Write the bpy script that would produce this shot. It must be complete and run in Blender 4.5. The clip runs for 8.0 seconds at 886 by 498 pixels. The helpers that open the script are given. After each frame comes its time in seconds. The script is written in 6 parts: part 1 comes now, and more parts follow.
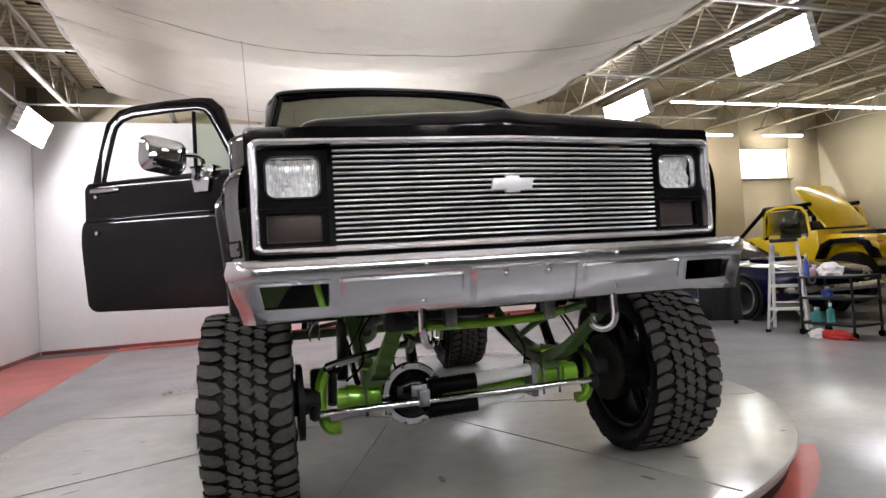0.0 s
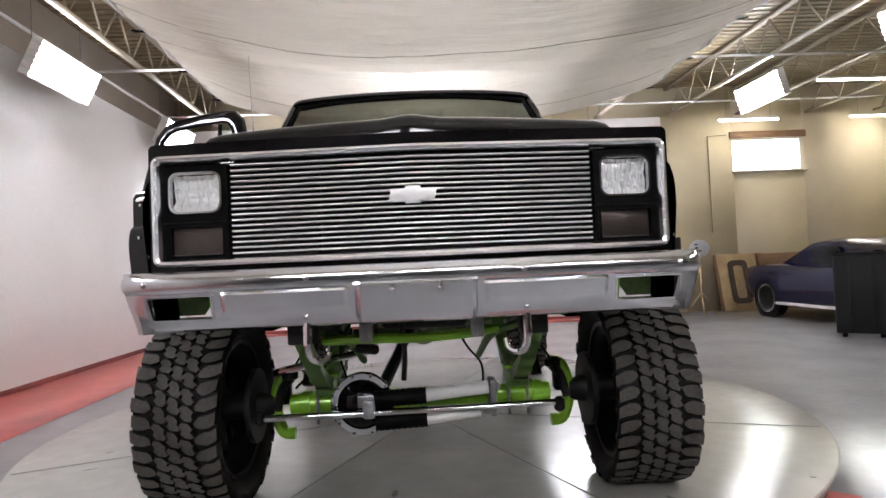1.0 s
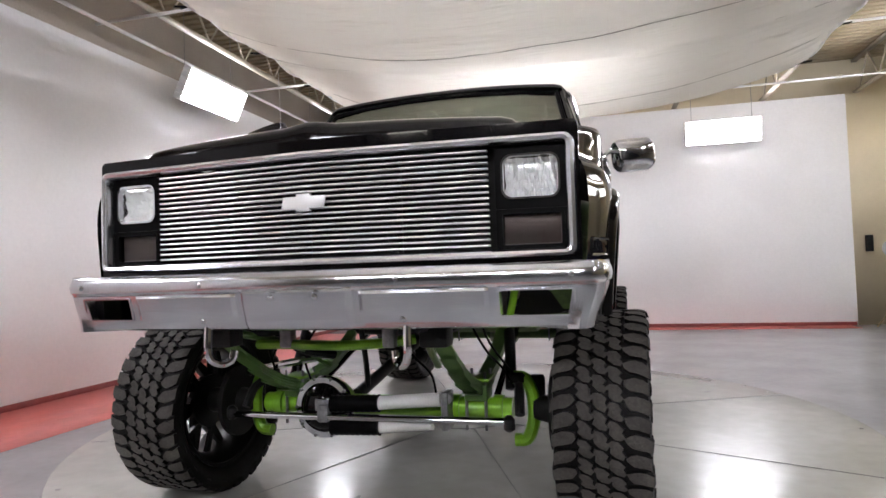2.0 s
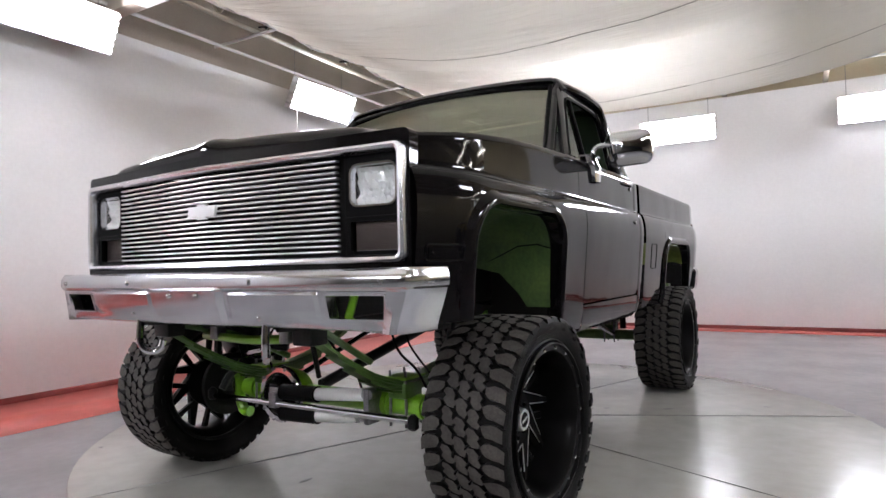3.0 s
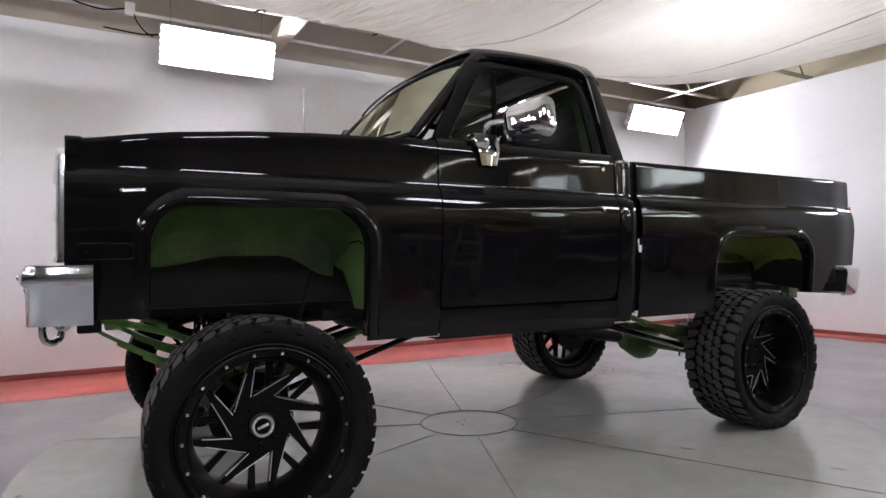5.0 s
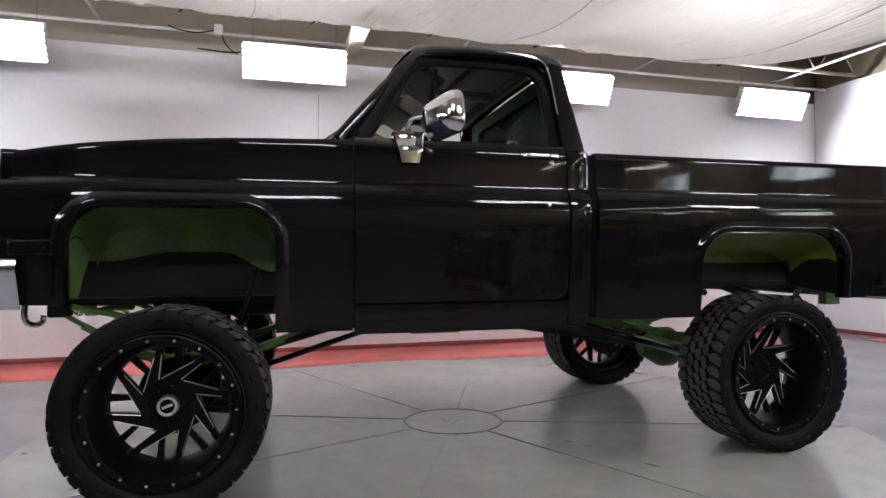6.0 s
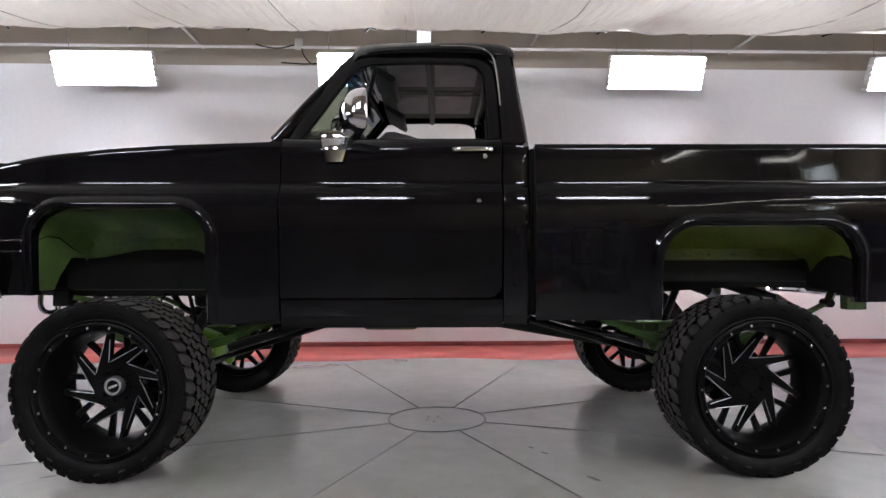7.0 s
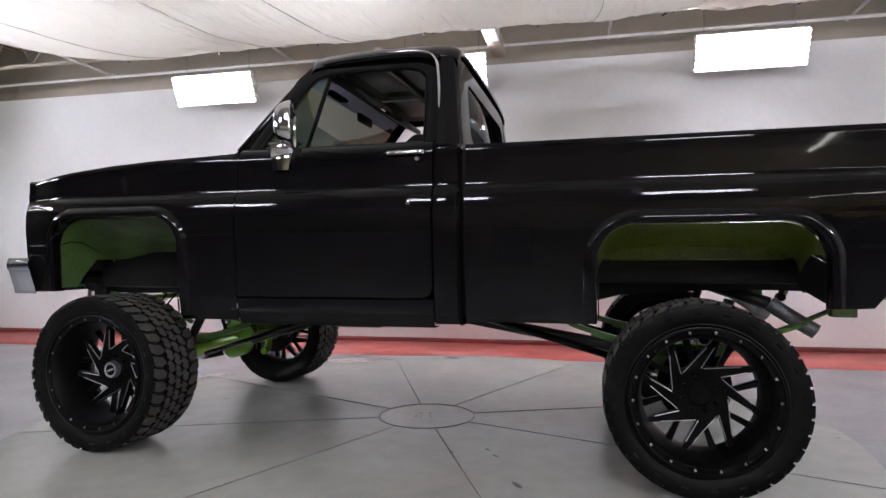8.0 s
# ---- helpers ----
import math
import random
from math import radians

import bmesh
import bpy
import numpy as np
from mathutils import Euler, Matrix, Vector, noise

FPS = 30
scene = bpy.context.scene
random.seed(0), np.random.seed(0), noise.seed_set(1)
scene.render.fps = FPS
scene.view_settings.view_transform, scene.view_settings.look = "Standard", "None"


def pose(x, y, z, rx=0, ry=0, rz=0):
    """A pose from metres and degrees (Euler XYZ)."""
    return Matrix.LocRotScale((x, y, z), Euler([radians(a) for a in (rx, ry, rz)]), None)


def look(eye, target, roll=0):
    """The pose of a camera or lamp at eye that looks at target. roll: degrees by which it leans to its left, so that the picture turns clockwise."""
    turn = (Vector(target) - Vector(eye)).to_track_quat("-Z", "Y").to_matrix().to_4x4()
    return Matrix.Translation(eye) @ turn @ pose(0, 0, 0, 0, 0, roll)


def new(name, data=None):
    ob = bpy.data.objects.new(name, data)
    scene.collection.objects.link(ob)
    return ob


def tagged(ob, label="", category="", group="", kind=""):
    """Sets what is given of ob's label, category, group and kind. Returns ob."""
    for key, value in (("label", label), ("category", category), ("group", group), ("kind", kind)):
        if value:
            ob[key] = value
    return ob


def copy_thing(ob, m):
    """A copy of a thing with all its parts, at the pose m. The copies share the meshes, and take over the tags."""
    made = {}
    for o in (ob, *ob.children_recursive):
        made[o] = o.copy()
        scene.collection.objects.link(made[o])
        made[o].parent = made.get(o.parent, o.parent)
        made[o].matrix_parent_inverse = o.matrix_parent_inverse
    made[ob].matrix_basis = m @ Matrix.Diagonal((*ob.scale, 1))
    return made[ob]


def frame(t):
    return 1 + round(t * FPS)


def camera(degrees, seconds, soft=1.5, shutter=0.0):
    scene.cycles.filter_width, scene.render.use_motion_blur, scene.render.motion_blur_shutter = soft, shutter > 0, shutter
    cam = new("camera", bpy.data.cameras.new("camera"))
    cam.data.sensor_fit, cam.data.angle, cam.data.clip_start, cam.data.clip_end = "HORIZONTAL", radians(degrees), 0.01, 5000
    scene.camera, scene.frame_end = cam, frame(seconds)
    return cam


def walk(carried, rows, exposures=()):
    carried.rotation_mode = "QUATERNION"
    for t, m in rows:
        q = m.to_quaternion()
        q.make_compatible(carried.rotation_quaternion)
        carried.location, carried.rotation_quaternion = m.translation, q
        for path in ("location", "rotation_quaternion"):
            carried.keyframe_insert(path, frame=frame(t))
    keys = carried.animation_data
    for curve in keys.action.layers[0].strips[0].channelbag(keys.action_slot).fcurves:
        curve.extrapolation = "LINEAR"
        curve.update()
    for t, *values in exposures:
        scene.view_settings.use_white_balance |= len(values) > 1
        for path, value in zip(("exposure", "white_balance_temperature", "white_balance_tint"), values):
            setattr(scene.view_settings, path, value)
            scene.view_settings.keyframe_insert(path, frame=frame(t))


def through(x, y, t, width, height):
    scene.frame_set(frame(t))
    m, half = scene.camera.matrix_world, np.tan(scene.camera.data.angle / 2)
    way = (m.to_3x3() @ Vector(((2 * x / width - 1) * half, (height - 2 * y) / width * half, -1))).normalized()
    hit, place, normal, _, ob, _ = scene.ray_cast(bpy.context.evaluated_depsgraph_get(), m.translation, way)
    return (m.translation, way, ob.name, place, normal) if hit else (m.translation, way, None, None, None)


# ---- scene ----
cam = camera(71.5, 8.0)
PATH = [
    (0, (-0.994, -4.289, 0.981), (-0.379, -2.387, 1.033), -3.4),
    (0.5, (-0.551, -4.307, 1.002), (-0.167, -2.345, 1.052), -3.0),
    (1, (-0.083, -4.362, 1.007), (0.036, -2.366, 1.065), -2.6),
    (1.5, (0.415, -4.291, 1.008), (0.22, -2.302, 1.07), -2.2),
    (2.8, (1.749, -3.918, 1.019), (0.84, -2.138, 1.09), -1.4),
    (3, (1.949, -3.831, 1.028), (0.943, -2.104, 1.086), -1.3),
    (3.5, (2.372, -3.501, 1.022), (1.142, -1.925, 1.082), -1.2),
    (4, (2.772, -3.091, 1.017), (1.338, -1.698, 1.069), -1.3),
    (4.5, (3.093, -2.62, 1.029), (1.498, -1.414, 1.069), -1.2),
    (4.7, (3.19, -2.42, 1.029), (1.541, -1.29, 1.069), -1.0),
    (5.8, (3.718, -1.364, 1.006), (1.827, -0.716, 1.053), -0.2),
    (6, (3.77, -1.155, 1.011), (1.85, -0.599, 1.053), -0.2),
    (6.5, (3.884, -0.62, 0.997), (1.909, -0.307, 1.04), -0.0),
    (7, (3.925, -0.09, 0.998), (1.926, -0.024, 1.038), -0.1),
    (7.5, (3.929, 0.457, 1.011), (1.938, 0.268, 1.045), -0.2),
    (8, (3.879, 0.983, 1.017), (1.928, 0.545, 1.047), -0.3),
]
walk(cam, [(t, look(eye, target, roll)) for t, eye, target, roll in PATH],
     [(0, 0.10, 6700, 11), (1.5, 0.16, 6600, 11), (3, 0.22, 6430, 11), (4.5, 0.15, 6350, 10), (6, 0.13, 6300, 11), (8, 0.17, 6250, 11)])

# ---- world and exposure ----
scene.view_settings.exposure = 0.0
LAMP = 54.0
world = bpy.data.worlds.new("world")
scene.world = world
world.use_nodes = True
_sky = world.node_tree.nodes.new("ShaderNodeTexSky")
_sky.sky_type, _sky.sun_disc, _sky.sun_elevation, _sky.sun_rotation = "NISHITA", False, radians(40), radians(60)
_bg = world.node_tree.nodes["Background"]
_bg.inputs["Strength"].default_value = 0.12
world.node_tree.links.new(_sky.outputs[0], _bg.inputs["Color"])


# ---- materials ----
def mat(name, base, rough=0.5, metal=0.0, var=0.0, var_scale=4.0, grain=0.0, grain_scale=60.0, bump=0.0, bump_scale=80.0,
        coat=0.0, second=None, rough_var=0.0, spec=0.5, sheen=0.0, bump_detail=4):
    m = bpy.data.materials.new(name)
    m.use_nodes = True
    nt = m.node_tree
    n, l = nt.nodes, nt.links
    b = n["Principled BSDF"]
    b.inputs["Roughness"].default_value = rough
    b.inputs["Metallic"].default_value = metal
    b.inputs["Specular IOR Level"].default_value = spec
    b.inputs["Coat Weight"].default_value = coat
    b.inputs["Coat Roughness"].default_value = 0.03
    if sheen:
        b.inputs["Sheen Weight"].default_value = sheen
    b.inputs["Base Color"].default_value = (*base, 1)
    tc = n.new("ShaderNodeTexCoord")
    if var or grain or second:
        big = n.new("ShaderNodeTexNoise")
        big.inputs["Scale"].default_value, big.inputs["Detail"].default_value = var_scale, 5
        l.new(tc.outputs["Object"], big.inputs["Vector"])
        ramp = n.new("ShaderNodeMapRange")
        ramp.inputs["From Min"].default_value, ramp.inputs["From Max"].default_value = 0.3, 0.7
        ramp.interpolation_type = "SMOOTHSTEP"
        l.new(big.outputs["Fac"], ramp.inputs["Value"])
        mix = n.new("ShaderNodeMix")
        mix.data_type = "RGBA"
        lo = second if second else tuple(c * (1 - var) for c in base)
        mix.inputs["A"].default_value, mix.inputs["B"].default_value = (*lo, 1), (*base, 1)
        l.new(ramp.outputs["Result"], mix.inputs["Factor"])
        out = mix.outputs["Result"]
        if grain:
            fine = n.new("ShaderNodeTexNoise")
            fine.inputs["Scale"].default_value, fine.inputs["Detail"].default_value = grain_scale, 3
            l.new(tc.outputs["Object"], fine.inputs["Vector"])
            g = n.new("ShaderNodeMapRange")
            g.inputs["From Min"].default_value, g.inputs["From Max"].default_value = 0.3, 0.7
            g.inputs["To Min"].default_value, g.inputs["To Max"].default_value = 1 - grain, 1.0
            l.new(fine.outputs["Fac"], g.inputs["Value"])
            mul = n.new("ShaderNodeVectorMath")
            mul.operation = "SCALE"
            l.new(out, mul.inputs[0])
            l.new(g.outputs["Result"], mul.inputs["Scale"])
            out = mul.outputs["Vector"]
        l.new(out, b.inputs["Base Color"])
        if rough_var:
            r = n.new("ShaderNodeMapRange")
            r.inputs["From Min"].default_value, r.inputs["From Max"].default_value = 0.3, 0.7
            r.inputs["To Min"].default_value, r.inputs["To Max"].default_value = rough - rough_var, rough + rough_var
            r.interpolation_type = "SMOOTHSTEP"
            l.new(big.outputs["Fac"], r.inputs["Value"])
            l.new(r.outputs["Result"], b.inputs["Roughness"])
    if bump:
        bn = n.new("ShaderNodeTexNoise")
        bn.inputs["Scale"].default_value, bn.inputs["Detail"].default_value = bump_scale, bump_detail
        l.new(tc.outputs["Object"], bn.inputs["Vector"])
        bp = n.new("ShaderNodeBump")
        bp.inputs["Strength"].default_value, bp.inputs["Distance"].default_value = bump, 0.01
        l.new(bn.outputs["Fac"], bp.inputs["Height"])
        l.new(bp.outputs["Normal"], b.inputs["Normal"])
    return m


def glow(name, color, strength):
    m = bpy.data.materials.new(name)
    m.use_nodes = True
    b = m.node_tree.nodes["Principled BSDF"]
    b.inputs["Base Color"].default_value = (0.8, 0.8, 0.8, 1)
    b.inputs["Emission Color"].default_value = (*color, 1)
    b.inputs["Emission Strength"].default_value = strength
    return m


def glass(name, tint, rough=0.0, base=0.043, gloss=(1, 1, 1)):
    """A thin pane: clear, with a mirror on it that grows towards grazing views."""
    m = bpy.data.materials.new(name)
    m.use_nodes = True
    nt = m.node_tree
    n, l = nt.nodes, nt.links
    n.remove(n["Principled BSDF"])
    tr, gl, lw, mx = n.new("ShaderNodeBsdfTransparent"), n.new("ShaderNodeBsdfGlossy"), n.new("ShaderNodeLayerWeight"), n.new("ShaderNodeMixShader")
    pw, mr = n.new("ShaderNodeMath"), n.new("ShaderNodeMapRange")
    pw.operation, pw.inputs[1].default_value = "POWER", 5.0
    mr.inputs["To Min"].default_value = base
    lw.inputs["Blend"].default_value = 0.5
    tr.inputs["Color"].default_value = (*tint, 1)
    gl.inputs["Roughness"].default_value = rough
    gl.inputs["Color"].default_value = (*gloss, 1)
    l.new(lw.outputs["Facing"], pw.inputs[0])
    l.new(pw.outputs[0], mr.inputs["Value"])
    l.new(mr.outputs["Result"], mx.inputs[0])
    l.new(tr.outputs[0], mx.inputs[1])
    l.new(gl.outputs[0], mx.inputs[2])
    l.new(mx.outputs[0], n["Material Output"].inputs["Surface"])
    return m


def cloth(name, base, through):
    m = bpy.data.materials.new(name)
    m.use_nodes = True
    nt = m.node_tree
    n, l = nt.nodes, nt.links
    n.remove(n["Principled BSDF"])
    d, t, mx = n.new("ShaderNodeBsdfDiffuse"), n.new("ShaderNodeBsdfTranslucent"), n.new("ShaderNodeMixShader")
    tc, ns, bp = n.new("ShaderNodeTexCoord"), n.new("ShaderNodeTexNoise"), n.new("ShaderNodeBump")
    mp = n.new("ShaderNodeMapping")
    mp.inputs["Scale"].default_value = (1.2, 9.0, 1.0)
    ns.inputs["Scale"].default_value, ns.inputs["Detail"].default_value = 1.6, 5
    bp.inputs["Strength"].default_value, bp.inputs["Distance"].default_value = 0.9, 0.05
    l.new(tc.outputs["Object"], mp.inputs["Vector"])
    l.new(mp.outputs[0], ns.inputs["Vector"])
    l.new(ns.outputs["Fac"], bp.inputs["Height"])
    d.inputs["Color"].default_value = t.inputs["Color"].default_value = (*base, 1)
    mx.inputs[0].default_value = through
    l.new(bp.outputs[0], d.inputs["Normal"])
    l.new(d.outputs[0], mx.inputs[1])
    l.new(t.outputs[0], mx.inputs[2])
    l.new(mx.outputs[0], n["Material Output"].inputs["Surface"])
    return m


PAINT = mat("black_paint", (0.0042, 0.0037, 0.0042), 0.05, spec=0.21, bump=0.42, bump_scale=3.4, bump_detail=0.6)
PAINT_IN = mat("black_satin", (0.009, 0.0085, 0.0085), 0.5, spec=0.2, var=0.4, bump=0.1)
TRIM_BLACK = mat("black_plastic", (0.0028, 0.0027, 0.0028), 0.45, spec=0.05, var=0.3, bump=0.05, bump_scale=300)
CHROME = mat("chrome", (0.63, 0.635, 0.66), 0.06, 1.0, var=0.05, var_scale=12, rough_var=0.03)
BUMPER = mat("bumper_chrome", (0.63, 0.64, 0.67), 0.17, 1.0, var=0.06, var_scale=9, rough_var=0.04)
BRUSHED = mat("brushed_aluminium", (0.96, 0.96, 0.97), 0.34, 1.0)
STEEL = mat("dull_steel", (0.35, 0.35, 0.36), 0.4, 0.9, var=0.4, var_scale=14, grain=0.3)
BLACK_STEEL = mat("black_steel", (0.011, 0.0105, 0.0105), 0.5, 0.0, spec=0.2, var=0.4, grain=0.4, bump=0.15)
GREEN = mat("lime_green_paint", (0.20, 0.45, 0.02), 0.3, 0.2, var=0.25, var_scale=6, grain=0.15, coat=0.6, bump=0.03)
# The lime paint again, darkened for the shade round the springs.
GREEN_SHADED = mat("shaded_green_paint", (0.085, 0.185, 0.035), 0.35, 0.0, var=0.35, var_scale=7, grain=0.25, bump=0.05)
# Duller, darker green, blotched at random with a second tone.
GREEN_DULL = mat("dull_green_paint", (0.095, 0.16, 0.038), 0.42, 0.0, var=0.45, var_scale=5, grain=0.3, second=(0.05, 0.10, 0.028), bump=0.06)
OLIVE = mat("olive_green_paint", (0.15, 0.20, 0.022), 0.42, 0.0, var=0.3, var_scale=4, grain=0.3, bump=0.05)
RUBBER = mat("tyre_rubber", (0.0075, 0.007, 0.0068), 0.5, spec=0.1, var=0.35, var_scale=9, grain=0.3, grain_scale=120, bump=0.15, bump_scale=160)
TREAD = mat("tread_rubber", (0.060, 0.054, 0.047), 0.85, var=0.35, var_scale=7, grain=0.35, grain_scale=90, bump=0.25, bump_scale=120)
RIM = mat("gloss_black_rim", (0.005, 0.0048, 0.0048), 0.30, spec=0.08, var=0.2)
MILLED = mat("milled_edge", (0.62, 0.62, 0.62), 0.34, 0.85)
LENS = glass("clear_lens", (0.985, 0.99, 0.99), 0.02)
LENS_SMOKE = glass("smoked_lens", (0.38, 0.35, 0.34), 0.08)
SCREEN = glass("tinted_windscreen", (0.36, 0.41, 0.38), 0.0, 0.10, (1.0, 0.99, 0.80))
PANE = glass("green_tinted_glass", (0.55, 0.62, 0.52), 0.0)
PANE_DARK = glass("smoked_rear_glass", (0.22, 0.24, 0.23), 0.0)
REFLECT = mat("lamp_reflector", (0.98, 0.98, 0.98), 0.25, 0.08)
SATIN = mat("satin_chrome", (0.80, 0.805, 0.83), 0.24, 1.0, var=0.06, var_scale=12)
TINT = glass("blue_tint_band", (0.07, 0.20, 0.36), 0.0)
WHITE_TUBE = mat("white_enamel", (0.72, 0.72, 0.70), 0.35, var=0.12, var_scale=16)
VINYL = mat("dark_vinyl", (0.018, 0.018, 0.019), 0.55, var=0.3, bump=0.2, bump_scale=200)
HEADLINER = mat("grey_headliner", (0.26, 0.27, 0.25), 0.5, var=0.25, var_scale=5)
CARPET = mat("green_cab_paint", (0.02, 0.05, 0.008), 0.5, var=0.3)

WALL_WHITE = mat("white_wall_paint", (0.87, 0.862, 0.86), 0.55, var=0.05, var_scale=0.7, grain=0.04, grain_scale=30, bump=0.03, bump_scale=60)
WALL_GREY = mat("grey_upper_wall", (0.53, 0.465, 0.385), 0.7, var=0.15, var_scale=1.2, grain=0.1, bump=0.1)
# Dark tone stands in for the unlit front hall that paint and chrome mirror.
WALL_UNLIT = mat("unlit_front_wall", (0.11, 0.105, 0.10), 0.7, var=0.2, var_scale=1.2, grain=0.1)
BLOCK = mat("cream_block_paint", (0.73, 0.635, 0.46), 0.6, var=0.10, var_scale=0.9, grain=0.08, bump=0.06, bump_scale=40)
FLOOR = mat("grey_epoxy_floor", (0.34, 0.338, 0.342), 0.25, var=0.16, var_scale=1.7, grain=0.08, grain_scale=14)
DISC = mat("pale_turntable_paint", (0.388, 0.378, 0.350), 0.205, spec=0.38, var=0.18, var_scale=0.8, grain=0.10, grain_scale=9, rough_var=0.03)
RED = mat("red_floor_paint", (0.44, 0.078, 0.06), 0.5, var=0.25, var_scale=2.0, grain=0.15, grain_scale=14)
GROOVE = mat("dark_joint", (0.24, 0.235, 0.23), 0.8, var=0.4)
STAIN = mat("dark_floor_mark", (0.07, 0.065, 0.06), 0.5, var=0.5, var_scale=30)
DECK = mat("tan_roof_deck", (0.29, 0.23, 0.14), 0.6, var=0.18, var_scale=1.5, grain=0.1)
JOIST = mat("cream_steel_joist", (0.37, 0.32, 0.24), 0.5, var=0.2, var_scale=3, grain=0.1)
WHITE_STEEL = mat("white_steel", (0.74, 0.73, 0.71), 0.5, var=0.12, var_scale=3)
CLOTH = cloth("white_cloth", (0.79, 0.762, 0.685), 0.42)
TUBE = glow("fluorescent_tube", (0.97, 0.975, 1.06), LAMP)
TUBE_WARM = glow("warm_fluorescent_tube", (1.0, 0.95, 0.86), 54.0)
DAY = glow("daylight_backdrop", (0.88, 0.95, 1.0), 14.0)
HOUSING = mat("lamp_housing", (0.7, 0.7, 0.7), 0.4, var=0.1)


# ---- building blocks ----
def smooth(me, on=True):
    if on:
        for p in me.polygons:
            p.use_smooth = True


def obj(name, bm, material, parent=None, label="", soft=True, angle=35):
    me = bpy.data.meshes.new(name)
    bm.normal_update()
    if soft:
        for e in bm.edges:
            if len(e.link_faces) == 2 and e.calc_face_angle(0) > radians(angle):
                e.smooth = False
    bm.to_mesh(me)
    bm.free()
    smooth(me, soft)
    for m in (material if isinstance(material, (list, tuple)) else (material,)):
        me.materials.append(m)
    ob = new(name, me)
    if parent:
        ob.parent = parent
    if label:
        tagged(ob, label)
    return ob


def part(name, bm, material, parent, label="", soft=True, angle=35):
    return obj(name, bm, material, parent, label, soft, angle)


def again(name, me, parent, m, label=""):
    """Another object on the same mesh."""
    ob = new(name, me)
    ob.parent = parent
    ob.matrix_basis = m
    if label:
        tagged(ob, label)
    return ob


def thing(name, label, category, at=(0, 0, 0), rz=0.0, group="", kind=""):
    ob = new(name)
    ob.empty_display_size = 0.1
    ob.matrix_basis = pose(*at, 0, 0, rz)
    return tagged(ob, label, category, group, kind)


def box(c, s, bevel=0.0, seg=2, bm=None, turn=None):
    out = bmesh.new()
    bmesh.ops.create_cube(out, size=1.0, matrix=Matrix.Diagonal((*s, 1)))
    if bevel:
        bmesh.ops.bevel(out, geom=out.edges[:], offset=bevel, segments=seg, affect="EDGES", profile=0.5)
    m = Matrix.Translation(c)
    if turn is not None:
        m = m @ turn
    out.transform(m)
    return merge(bm, out)


def merge(bm, other):
    if bm is None:
        return other
    me = bpy.data.meshes.new("tmp")
    other.to_mesh(me)
    other.free()
    bm.from_mesh(me)
    bpy.data.meshes.remove(me)
    return bm


def curve_points(pts, n=6):
    """Catmull-Rom through the points."""
    p = [Vector(q) for q in pts]
    if len(p) < 3 or n < 2:
        return p
    p = [2 * p[0] - p[1]] + p + [2 * p[-1] - p[-2]]
    out = []
    for i in range(1, len(p) - 2):
        for k in range(n):
            t = k / n
            a, b, c, d = p[i - 1], p[i], p[i + 1], p[i + 2]
            out.append(0.5 * ((2 * b) + (c - a) * t + (2 * a - 5 * b + 4 * c - d) * t * t + (3 * b - a - 3 * c + d) * t ** 3))
    out.append(p[-2])
    return out


def tube(pts, r, seg=10, n=6, bm=None, closed=False, flat=1.0):
    """A round bar along the points; r may be a function of 0..1."""
    p = curve_points(pts, n) if not closed else [Vector(q) for q in pts]
    out = bmesh.new()
    rings = []
    ref = Vector((0, 0, 1))
    for i, q in enumerate(p):
        if closed:
            d = (p[(i + 1) % len(p)] - p[i - 1]).normalized()
        else:
            d = (p[min(i + 1, len(p) - 1)] - p[max(i - 1, 0)]).normalized()
        u = ref - d * ref.dot(d)
        if u.length < 0.1:
            u = Vector((1, 0, 0)) - d * d.x
        u.normalize()
        ref = u
        v = d.cross(u)
        rr = r(i / (len(p) - 1)) if callable(r) else r
        rings.append([out.verts.new(q + rr * (math.cos(a) * u + flat * math.sin(a) * v)) for a in (2 * math.pi * k / seg for k in range(seg))])
    m = len(rings)
    for i in range(m if closed else m - 1):
        a, b = rings[i], rings[(i + 1) % m]
        for k in range(seg):
            out.faces.new((a[k], a[(k + 1) % seg], b[(k + 1) % seg], b[k]))
    if not closed:
        out.faces.new(rings[0][::-1])
        out.faces.new(rings[-1])
    bmesh.ops.recalc_face_normals(out, faces=out.faces[:])
    return merge(bm, out)


def lathe(profile, seg=48, axis="x", bm=None, close=False):
    """profile: (distance along the axis, radius)."""
    out = bmesh.new()
    rings = []
    for a, r in profile:
        ring = []
        for k in range(seg):
            w = 2 * math.pi * k / seg
            c, s = r * math.cos(w), r * math.sin(w)
            ring.append(out.verts.new({"x": (a, c, s), "y": (c, a, s), "z": (c, s, a)}[axis]))
        rings.append(ring)
    m = len(rings)
    for i in range(m if close else m - 1):
        a, b = rings[i], rings[(i + 1) % m]
        for k in range(seg):
            out.faces.new((a[k], a[(k + 1) % seg], b[(k + 1) % seg], b[k]))
    if not close:
        for ring in (rings[0], rings[-1]):
            try:
                out.faces.new(ring)
            except ValueError:
                pass
    bmesh.ops.remove_doubles(out, verts=out.verts[:], dist=1e-5)
    bmesh.ops.recalc_face_normals(out, faces=out.faces[:])
    return merge(bm, out)


